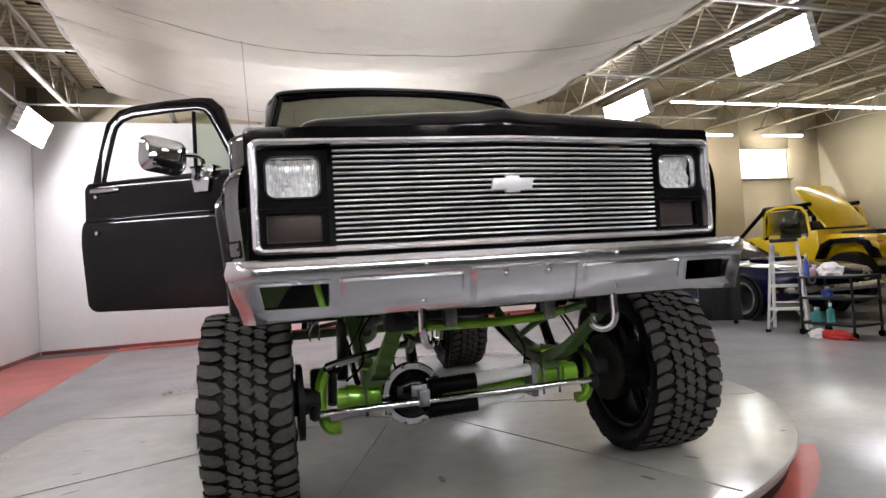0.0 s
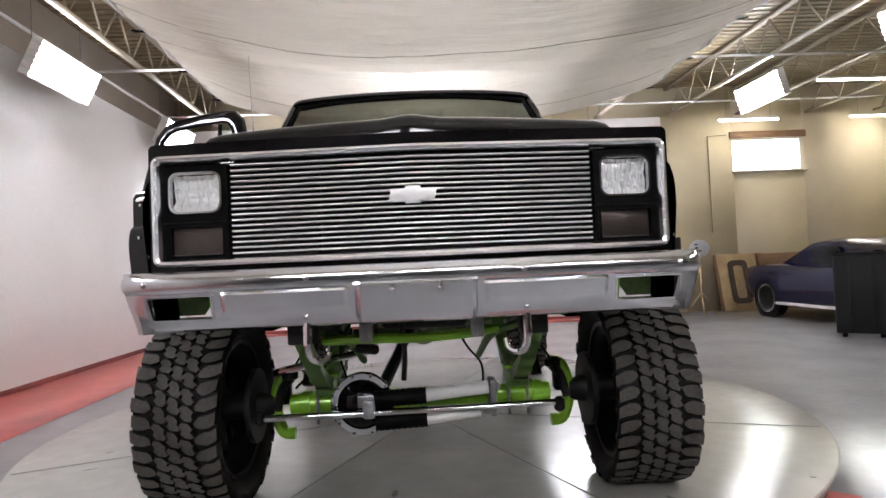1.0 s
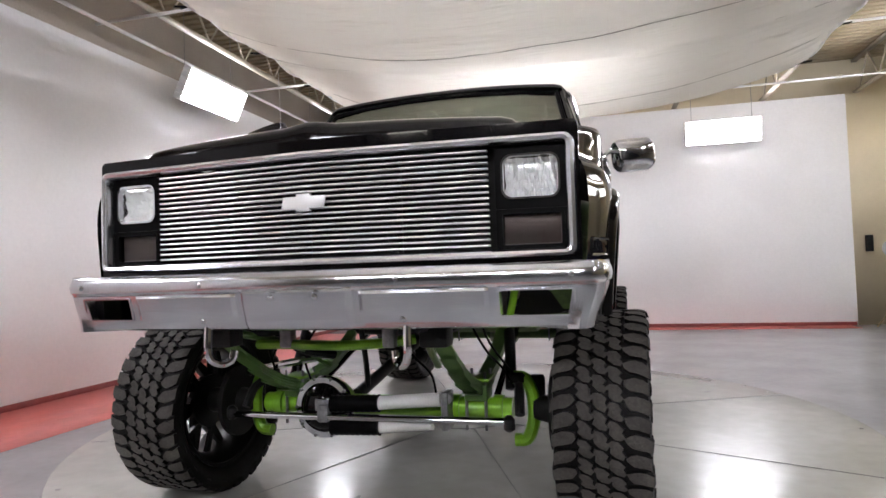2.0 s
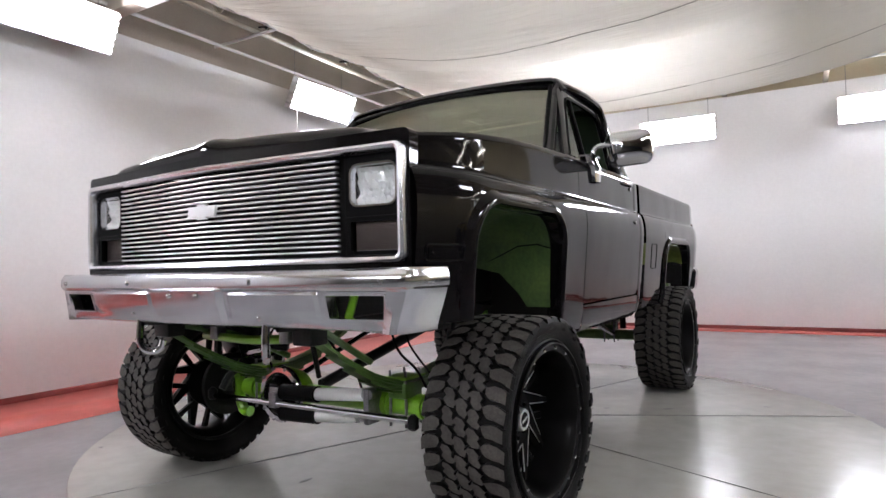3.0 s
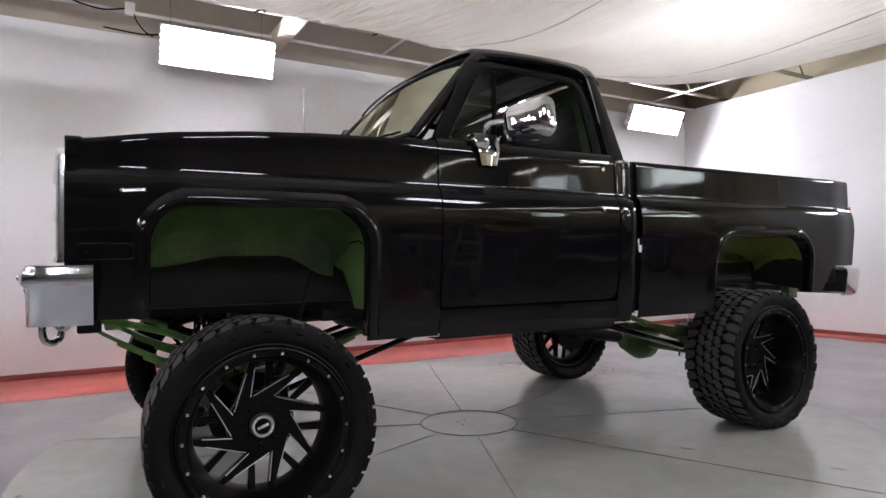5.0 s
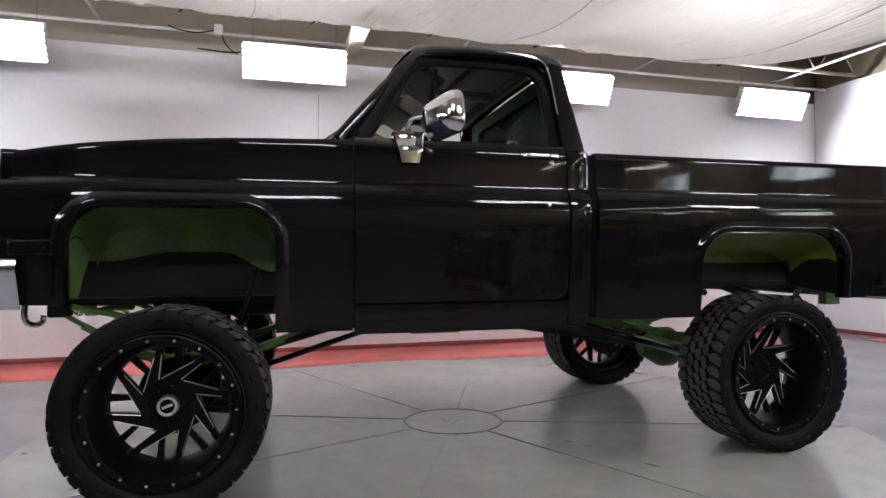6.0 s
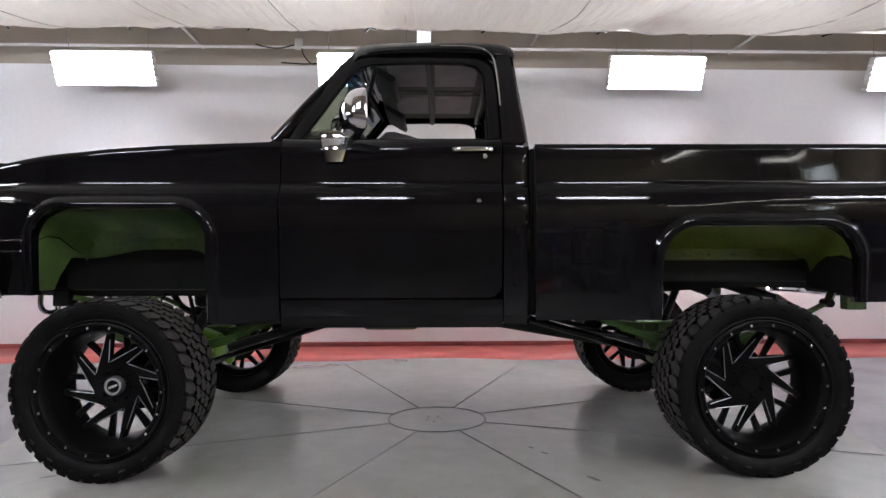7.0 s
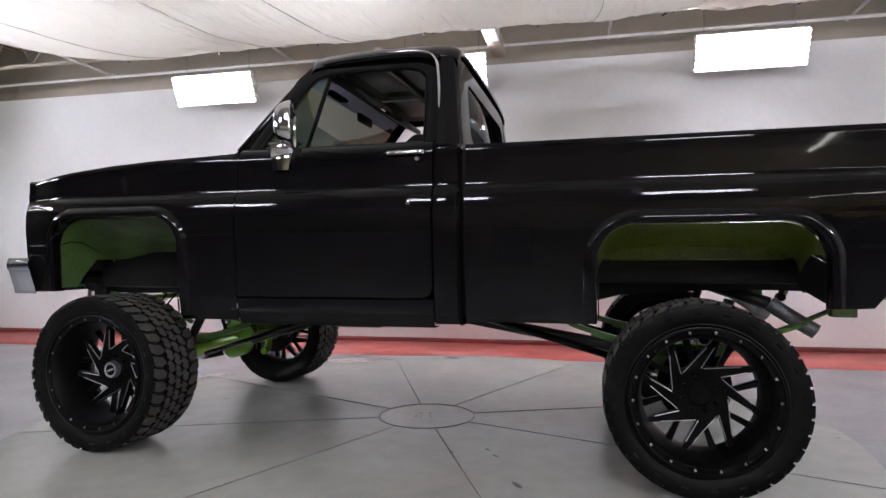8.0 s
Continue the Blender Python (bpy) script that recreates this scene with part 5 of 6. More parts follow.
part("cover_dome", lathe([(-0.074, 0.108), (-0.088, 0.100), (-0.112, 0.080), (-0.124, 0.05), (-0.128, 0.0)], 32, "y"), PAINT, dc, "glossy dark cover dome")
part("cover_plate", box((0.02, -0.126, 0.02), (0.07, 0.01, 0.05), 0.004), STEEL, dc)
dc.location = (-0.27, -0.01, 0.0)
for k in range(10):
    b = lathe([(-0.074, 0.009), (-0.085, 0.008)], 8, "y")
    ob = part("cover_bolt", b, STEEL, dc)
    ob.location = (0.13 * math.cos(k * 0.628), 0, 0.13 * math.sin(k * 0.628))
part("track_rod", tube([(-0.08, -1.60, 0.78), (-0.075, -1.56, 0.62), (-0.085, -1.52, 0.50)], 0.013, 8, 3), BLACK_STEEL, truck)
for pts in ([(0.16, -1.74, 0.745), (0.20, -1.70, 0.66), (0.26, -1.66, 0.58), (0.27, -1.62, 0.48)], [(-0.42, -1.62, 0.80), (-0.50, -1.66, 0.70), (-0.49, -1.64, 0.58), (-0.56, -1.60, 0.50)], [(0.42, -1.62, 0.80), (0.50, -1.66, 0.68), (0.56, -1.62, 0.60), (0.60, -1.60, 0.52)], [(-0.30, -1.55, 0.80), (-0.36, -1.60, 0.66), (-0.33, -1.58, 0.50)]):
    part("hose", tube(pts, 0.0055, 6, 6), TRIM_BLACK, truck, "thin black hose")
tr = part("tie_rod", tube([(-0.695, -1.66, 0.385), (0.580, -1.69, 0.398)], 0.0155, 12, 1), CHROME, truck, "bright tie rod")
for x, y in ((-0.705, -1.66), (0.590, -1.69)):
    part("rod_end", lathe([(-0.03, 0.012), (-0.02, 0.024), (0.02, 0.024), (0.035, 0.010)], 12, "z"), BLACK_STEEL, tr).location = (x, y, 0.39)
for z, x0, x1 in ((0.452, 0.34, -0.16), (0.352, 0.30, -0.16)):
    d = part("steering_damper", tube([(-0.01, -1.635, z - 0.006), (x0 - 0.05, -1.625, z + 0.016)], 0.030, 14, 1), WHITE_TUBE, truck, "white steering damper with black boot")
    rows = []
    part("damper_boot", tube([(-0.21 + 0.0125 * k, -1.638, z - 0.012 + 0.0004 * k) for k in range(19)], lambda t: 0.037 + 0.002 * math.cos(t * 18 * math.pi), 14, 1), TRIM_BLACK, d, "black ribbed rubber boot")
    part("damper_eye", lathe([(-0.018, 0.022), (0.018, 0.022)], 12, "y"), STEEL, d).location = (x0 - 0.02, -1.625, z + 0.02)
part("damper_clamp", box((-0.235, -1.665, 0.405), (0.05, 0.05, 0.075), 0.008), STEEL, truck, "steel damper clamp")
part("damper_bracket", box((0.31, -1.60, 0.42), (0.03, 0.10, 0.16), 0.006), STEEL, truck)
part("drag_link", tube([(-0.64, -1.60, 0.565), (-0.60, -1.62, 0.585), (-0.20, -1.62, 0.655)], 0.017, 10, 2), CHROME, truck, "bright steel drag link")
part("steering_arm", tube([(-0.20, -1.62, 0.655), (-0.30, -1.75, 0.70), (-0.37, -1.85, 0.82)], 0.022, 8, 4), BLACK_STEEL, truck)
part("steering_box", box((-0.37, -1.88, 0.84), (0.14, 0.20, 0.14), 0.03, 3), BLACK_STEEL, truck)
part("sway_bar", tube([(-0.37, -1.95, 0.74), (-0.18, -2.02, 0.748), (0.0, -2.03, 0.745), (0.18, -2.02, 0.752), (0.30, -1.97, 0.762)], 0.019, 10, 6), GREEN, truck, "lime green front cross bar")
for x in (-0.20, 0.22):
    part("bar_bracket", box((x, -2.02, 0.775), (0.05, 0.05, 0.075), 0.008), STEEL, truck)
both("spring_strut", lambda: tube([(0.43, -2.05, 0.80), (0.30, -1.80, 0.72), (0.26, -1.55, 0.60)], 0.016, 8, 5), GREEN_SHADED)
part("crossmember", box((0, -1.05, 0.78), (0.86, 0.10, 0.08), 0.01), BLACK_STEEL, truck)
part("crossmember", box((0, 0.35, 0.76), (0.90, 0.10, 0.08), 0.01), BLACK_STEEL, truck)
part("transmission", box((0.0, -0.50, 0.76), (0.34, 0.75, 0.20), 0.06, 3), BLACK_STEEL, truck)
part("skid_plate", prism([(-0.44, 0.655), (-0.38, 0.625), (-0.12, 0.625), (-0.06, 0.665), (-0.10, 0.70), (-0.42, 0.70)], 0.05, 0.55, "x", 0.006), GREEN_DULL, truck, "dull green transfer case plate")
part("front_drive_shaft", tube([(-0.20, -1.38, 0.43), (-0.05, -0.55, 0.68)], 0.030, 12, 1), BLACK_STEEL, truck)
part("rear_drive_shaft", tube([(0.0, -0.10, 0.70), (0.0, 1.30, 0.46)], 0.036, 12, 1), BLACK_STEEL, truck)

# rear axle
ra = part("rear_axle", lathe([(-0.66, 0.0), (-0.66, 0.042), (0.66, 0.042), (0.66, 0.0)], 20, "x"), GREEN_DULL, truck, "dull green rear axle")
ra.location = (0, 1.512, 0.415)
part("diff_housing", lathe([(-0.17, 0.05), (-0.10, 0.09), (-0.02, 0.135), (0.06, 0.135), (0.12, 0.10), (0.14, 0.0)], 28, "y"), GREEN_DULL, ra).location = (0, 0, 0)
both("axle_truss", lambda: tube([(0.08, 1.49, 0.53), (0.46, 1.49, 0.47)], 0.02, 8, 1), GREEN_DULL)
for s in (-1, 1):
    part("exhaust_pipe", tube([(s * 0.30, -0.6, 0.72), (s * 0.34, 0.4, 0.72), (s * 0.36, 1.0, 0.80), (s * 0.36, 1.5, 0.90), (s * 0.42, 1.92, 0.78)], 0.032, 10, 6), BLACK_STEEL, truck, "dark exhaust pipe")
    part("exhaust_tip", tube([(s * 0.42, 1.92, 0.78), (s * 0.44, 2.02, 0.71), (s * 0.46, 2.12, 0.645)], 0.038, 14, 4), STEEL, truck, "dull steel exhaust tip")
    part("muffler", tube([(s * 0.33, 0.05, 0.73), (s * 0.345, 0.55, 0.73)], 0.075, 14, 1), STEEL, truck)


# --- wheels ---
TR = 0.416


def tyre():
    prof = [(-0.132, 0.306), (-0.152, 0.322), (-0.170, 0.350), (-0.178, 0.378), (-0.172, 0.397), (-0.156, 0.404), (-0.120, 0.399), (0.120, 0.399), (0.156, 0.404), (0.172, 0.397), (0.178, 0.378), (0.174, 0.352), (0.166, 0.332),
            (0.160, 0.326), (0.163, 0.320), (0.156, 0.309), (0.144, 0.303), (-0.120, 0.303)]
    return lathe([(a * 0.955 - 0.004, q) for a, q in prof], 72, "x", close=True)


def tread():
    """Kidney-shaped middle lugs and tongue-shaped shoulder lugs that reach over the edge."""
    bm = bmesh.new()
    N = 40
    rnd = random.Random(7)
    pitch = 2 * math.pi / N
    kidney = [(-0.031, -0.16), (-0.018, -0.40), (0.006, -0.44), (0.026, -0.24), (0.017, 0.00), (0.030, 0.18), (0.020, 0.42), (-0.004, 0.44), (-0.023, 0.26), (-0.020, 0.02)]
    tongue = [(-0.036, -0.06), (-0.030, 0.20), (-0.014, 0.36), (0.010, 0.39), (0.034, 0.37), (0.054, 0.34), (0.054, -0.31), (0.030, -0.35), (0.002, -0.35), (-0.018, -0.27)]
    for x, ph, s in ((-0.124, 0.12, -1), (-0.056, 0.62, -1), (0.0, 0.10, 1), (0.056, 0.60, 1), (0.124, 0.12, 1)):
        shoulder = abs(x) > 0.10
        for k in range(N):
            a = pitch * (k + ph)
            shape = [(s * u, s * v) for u, v in (tongue if shoulder else kidney)]
            if shoulder and k % 2:
                shape = [(u * (0.88 if s * u > 0.03 else 1), v) for u, v in shape]
            shape = [(u + rnd.uniform(-0.003, 0.003), v + rnd.uniform(-0.035, 0.035)) for u, v in shape]
            lo, hi = [], []
            for u, v in shape:
                for q, ring in ((1.12, lo), (1.015, hi)):
                    px, pa = x + u * q, a + pitch * v * q + (0.9 * s * u * abs(u) / 0.06 if shoulder else 0.75 * u)
                    over = max(0.0, (abs(px) - 0.140) / 0.036)
                    r = TR - 0.007 * over ** 1.6 if ring is hi else 0.4015 - 0.008 * over
                    ring.append(bm.verts.new((px * 0.955 - 0.004, r * math.cos(pa), r * math.sin(pa))))
            n = len(shape)
            bm.faces.new(hi)
            for i in range(n):
                bm.faces.new((lo[i], lo[(i + 1) % n], hi[(i + 1) % n], hi[i])).material_index = 1
            if shoulder and k % 2 == 0:
                q = []
                for px, r in ((0.1765, 0.404), (0.1830, 0.392), (0.1835, 0.372), (0.1770, 0.364)):
                    q.append([bm.verts.new((s * px * 0.955 - 0.004, r * math.cos(a + pitch * v), r * math.sin(a + pitch * v))) for v in (-0.25, 0.25)])
                for (a0, b0), (a1, b1) in zip(q, q[1:]):
                    bm.faces.new((a0, b0, b1, a1)).material_index = 1
    bmesh.ops.recalc_face_normals(bm, faces=bm.faces[:])
    return bm


def rim():
    """A deep barrel with a flat bolted ring at its lip."""
    prof = [(0.140, 0.304), (0.154, 0.311), (0.163, 0.311), (0.165, 0.306), (0.160, 0.302), (0.152, 0.300), (0.151, 0.280), (0.146, 0.275), (0.10, 0.263), (0.03, 0.248), (-0.06, 0.245), (-0.10, 0.262), (-0.132, 0.304), (-0.138, 0.304), (-0.134, 0.288), (-0.11, 0.288),
            (-0.05, 0.258), (0.02, 0.262), (0.11, 0.280)]
    return lathe(prof, 72, "x", close=True)


def polar(r, a):
    return (r * math.cos(radians(a)), r * math.sin(radians(a)))


def spoke_face(r):
    return 0.004 + 0.020 * max(0.0, (r - 0.10) / 0.17)


def blade(edge0, edge1, drop, depth, n=9):
    """A bar between two straight edges given by polar ends, its face dished; also the lines of its upper edges."""
    (a0, a1), (b0, b1) = [[Vector((0, *polar(*p))) for p in e] for e in (edge0, edge1)]
    rows, left, right = [], [], []
    for k in range(n):
        t = k / (n - 1)
        a, b = a0.lerp(a1, t), b0.lerp(b1, t)
        c = (b - a).normalized() * min(0.004, (b - a).length * 0.3)
        xa, xb = spoke_face(a.length) - drop, spoke_face(b.length) - drop
        m = (a + b) / 2
        xm = (xa + xb) / 2
        row = [a + Vector((xa - depth, 0, 0)), a + Vector((xa - 0.004, 0, 0)), a + c + Vector((xa, 0, 0)), m + Vector((xm, 0, 0)), b - c + Vector((xb, 0, 0)), b + Vector((xb - 0.004, 0, 0)), b + Vector((xb - depth, 0, 0))]
        rows.append(row + [row[0]])
        left.append(a + c * 0.7 + Vector((xa, 0, 0)))
        right.append(b - c * 0.7 + Vector((xb, 0, 0)))
    return rows, left, right


def spoke():
    """A blade, broad at the hub and swept to a narrow tip, with both edges milled bright."""
    rows, left, right = blade(((0.116, 0.8), (0.252, -13.5)), ((0.116, 43.0), (0.252, -8.0)), 0.0, 0.036)
    bm = sheet(rows)
    bmesh.ops.remove_doubles(bm, verts=bm.verts[:], dist=1e-6)
    bmesh.ops.recalc_face_normals(bm, faces=bm.faces[:])
    nb = len(bm.faces)
    bm = tube(left[:7], 0.0021, 5, 1, bm)
    bm = tube(right[:7], 0.0021, 5, 1, bm)
    bm.faces.ensure_lookup_table()
    for f in bm.faces[nb:]:
        f.material_index = 1
    return bm


def inner_bar():
    """The plain bar set back in each opening, from the blade beside it out to the barrel."""
    rows, _, _ = blade(((0.132, -36), (0.250, -30)), ((0.132, -27), (0.250, -23)), 0.026, 0.024, 6)
    bm = sheet(rows)
    bmesh.ops.remove_doubles(bm, verts=bm.verts[:], dist=1e-6)
    bmesh.ops.recalc_face_normals(bm, faces=bm.faces[:])
    return bm


def first_wheel():
    w = part("wheel", rim(), RIM, truck, "gloss black deep wheel with milled spokes")
    part("tyre", tyre(), RUBBER, w, "black mud-terrain tyre")
    tagged(part("tread", tread(), [TREAD, RUBBER], w, "worn blocky tread", soft=False), kind="stuff")
    s0 = part("spoke", spoke(), [RIM, MILLED], w, "black spoke with milled edges")
    i0 = part("inner_bar", inner_bar(), RIM, w)
    for k in range(1, 8):
        again("spoke", s0.data, w, Matrix.Rotation(radians(45 * k), 4, "X"))
        again("inner_bar", i0.data, w, Matrix.Rotation(radians(45 * k), 4, "X"))
    part("hub", lathe([(-0.035, 0.126), (-0.004, 0.126), (0.003, 0.120), (0.004, 0.052), (0.010, 0.046), (0.010, 0.0)], 32, "x"), RIM, w)
    b0 = part("rim_bolt", lathe([(0.150, 0.0075), (0.158, 0.0065), (0.1595, 0.0)], 10, "x"), CHROME, w, "small chrome rim bolt")
    b0.matrix_basis = Matrix.Translation((0, *polar(0.290, 2)))
    for k in range(1, 18):
        again("rim_bolt", b0.data, w, Matrix.Translation((0, *polar(0.290, 20 * k + 2))))
    n0 = part("lug_nut", lathe([(0.003, 0.009), (0.016, 0.008), (0.018, 0.0)], 8, "x"), TRIM_BLACK, w)
    n0.matrix_basis = Matrix.Translation((0, *polar(0.074, 20)))
    for k in range(1, 8):
        again("lug_nut", n0.data, w, Matrix.Translation((0, *polar(0.074, 45 * k + 20))))
    return w


def front_cap(w):
    part("centre_cap", lathe([(0.008, 0.046), (0.034, 0.044), (0.040, 0.040), (0.040, 0.032), (0.037, 0.030), (0.037, 0.0)], 32, "x"), BRUSHED, w, "silver centre cap")
    part("cap_disc", lathe([(0.0365, 0.030), (0.0385, 0.029), (0.0385, 0.0)], 24, "x"), RIM, w)
    part("cap_badge", box((0.0395, 0, 0), (0.002, 0.044, 0.011), 0.0006, turn=Matrix.Rotation(0.05, 4, "X")), BRUSHED, w)


_wheel = first_wheel()
for x, y, turned, turn in ((0.932, 1.512, False, 39.5), (-0.957, -1.517, True, 31), (-0.932, 1.512, True, 22), (0.972, -1.517, False, 18)):
    _m = Matrix.Translation((x, y, TR - 0.003)) @ Matrix.Rotation(radians(-2.5 if y < 0 else 0), 4, "Z") @ (Matrix.Rotation(math.pi, 4, "Z") if turned else Matrix()) @ Matrix.Rotation(radians(turn), 4, "X")
    _w = _wheel
    if turn == 18:
        _wheel.matrix_basis = _m
    else:
        _w = copy_thing(_wheel, _m)
        _w.parent = truck
    if y < 0:
        front_cap(_w)


# ---- things at the back of the hall ----
NAVY = mat("navy_car_paint", (0.007, 0.008, 0.034), 0.14, spec=0.3, coat=0.15, var=0.1)
YELLOW = mat("yellow_car_paint", (0.86, 0.60, 0.012), 0.25, coat=0.6, var=0.12, var_scale=3)
WOOD = mat("brown_board", (0.24, 0.13, 0.06), 0.6, var=0.35, var_scale=3, grain=0.3)
WOOD_PALE = mat("pale_board", (0.50, 0.36, 0.19), 0.6, var=0.3, var_scale=4, grain=0.25)
DARK_PLASTIC = mat("dark_grey_plastic", (0.008, 0.0085, 0.009), 0.5, spec=0.25, var=0.3, bump=0.1)
RED_CLOTH = mat("red_cloth", (0.55, 0.03, 0.025), 0.9, var=0.3, var_scale=9)
TEAL = mat("teal_plastic", (0.05, 0.30, 0.28), 0.4, var=0.2)
BLUE = mat("blue_label", (0.04, 0.09, 0.45), 0.4, var=0.2)
WHITE_PLASTIC = mat("white_plastic", (0.75, 0.74, 0.72), 0.45, var=0.15)
ALU = mat("ladder_aluminium", (0.84, 0.84, 0.83), 0.42, 0.2, var=0.2, var_scale=8)
GREYGLASS = glass("car_glass", (0.35, 0.38, 0.38), 0.0)


def car_wheel(host, x, y, r, w, face, white=False):
    t = part("wheel", lathe([(-w / 2, r * 0.62), (-w / 2, r * 0.95), (-w / 2 * 0.8, r), (w / 2 * 0.8, r), (w / 2, r * 0.95), (w / 2, r * 0.62)], 36, "x", close=True), RUBBER, host, "black tyre")
    t.location = (x, y, r)
    s = face
    part("rim", lathe([(s * w * 0.48, r * 0.63), (s * w * 0.50, r * 0.60), (s * w * 0.30, r * 0.52), (s * w * 0.34, r * 0.2), (s * w * 0.42, 0.0)], 36, "x"), ALU if white else STEEL, t, "bright wheel rim")
    if white:
        part("white_stripe", lathe([(s * (w / 2 + 0.001), r * 0.70), (s * (w / 2 + 0.004), r * 0.72), (s * (w / 2 + 0.001), r * 0.74)], 36, "x"), WHITE_PLASTIC, t)
    for k in range(5):
        b = box((s * w * 0.36, 0, r * 0.33), (0.02, 0.05, r * 0.5), 0.008)
        b.transform(Matrix.Rotation(2 * math.pi * k / 5, 4, "X"))
        part("rim_spoke", b, ALU if white else STEEL, t)


def coupe():
    """A navy muscle coupe, nose towards -y."""
    c = thing("coupe_car", "navy blue muscle coupe parked by the block wall", "car", (7.13, 4.76, FZ))
    secs = [(-2.36, 0.62, 0.42, 0.66, 0.66), (-2.25, 0.74, 0.34, 0.74, 0.70), (-1.9, 0.86, 0.24, 0.80, 0.78), (-1.3, 0.89, 0.22, 0.84, 0.80), (-0.6, 0.90, 0.22, 0.88, 0.82), (0.3, 0.90, 0.22, 0.88, 0.82), (1.0, 0.91, 0.22, 0.92, 0.82), (1.6, 0.90, 0.24, 0.92, 0.80), (2.1, 0.86, 0.32, 0.90, 0.78), (2.34, 0.76, 0.45, 0.84, 0.72)]
    rows = []
    for y, w, z0, z1, tw in secs:
        m = (z0 + z1) / 2
        right = [(w * 0.92, z0), (w, z0 + 0.10), (w * 1.005, m + 0.04), (w * 0.985, z1 - 0.12), (tw, z1 - 0.02), (tw * 0.85, z1)]
        row = [(x, y, z) for x, z in right] + [(0, y, z1 + 0.02)] + [(-x, y, z) for x, z in right[::-1]]
        rows.append(row)
    body = sheet(rows, 0.0, flip=True)
    for e, f in ((0, False), (-1, True)):
        vs = [body.verts.new(p) for p in rows[e]]
        body.faces.new(vs[::-1] if f else vs)
    part("body", body, NAVY, c, "navy blue body")
    cab = []
    for y, w, z in ((-0.62, 0.72, 0.90), (-0.05, 0.58, 1.27), (0.25, 0.56, 1.30), (0.62, 0.56, 1.27), (1.45, 0.60, 0.93)):
        cab.append([(w * 1.06, y, 0.88), (w, y, z - 0.03), (w * 0.8, y, z), (0, y, z + 0.015), (-w * 0.8, y, z), (-w, y, z - 0.03), (-w * 1.06, y, 0.88)])
    part("roof", sheet(cab, 0.0, flip=True), NAVY, c, "navy blue roof")
    for s in (-1, 1):
        part("side_window", prism([(-0.50, 0.93), (-0.08, 1.20), (0.42, 1.21), (0.50, 0.95)], s * 0.69, s * 0.70, "x"), GREYGLASS, c, "pale reflecting side window")
        part("sill_trim", box((s * 0.905, 0.1, 0.26), (0.02, 2.1, 0.05), 0.008), WHITE_STEEL, c, "bright sill trim")
        part("side_mirror", box((s * 0.86, -0.45, 0.95), (0.12, 0.06, 0.07), 0.02, 3), CHROME, c)
        for y in (-1.45, 1.42):
            car_wheel(c, s * 0.80, y, 0.33, 0.22, s, True)
        for y in (-1.45, 1.42):
            part("wheel_arch", lathe([(s * 0.895, 0.34), (s * 0.912, 0.36), (s * 0.895, 0.39)], 36, "x"), PAINT_IN, c).location = (0, y, 0.33)
        part("headlight", lathe([(0, 0.085), (-0.03, 0.085), (-0.035, 0.06), (-0.02, 0.0)], 24, "y"), CHROME, c, "round chrome headlight").location = (s * 0.52, -2.33, 0.60)
        part("side_marker", box((s * 0.88, -2.05, 0.45), (0.02, 0.12, 0.05), 0.005), mat("amber_lens", (0.8, 0.28, 0.02), 0.25), c, "amber side marker")
    part("front_bumper", tube([(-0.84, -2.05, 0.47), (-0.80, -2.36, 0.47), (-0.4, -2.47, 0.47), (0.4, -2.47, 0.47), (0.80, -2.36, 0.47), (0.84, -2.05, 0.47)], 0.055, 8, 4), CHROME, c, "chrome front bumper")
    part("grille", box((0, -2.37, 0.58), (0.8, 0.06, 0.14), 0.01), TRIM_BLACK, c, "black grille")
    part("hood_scoop", box((0, -1.3, 0.90), (0.5, 0.7, 0.06), 0.03, 3), NAVY, c)
    part("rear_bumper", tube([(-0.80, 2.2, 0.50), (-0.4, 2.38, 0.50), (0.4, 2.38, 0.50), (0.80, 2.2, 0.50)], 0.05, 8, 4), CHROME, c, "chrome rear bumper")
    return c


coupe()


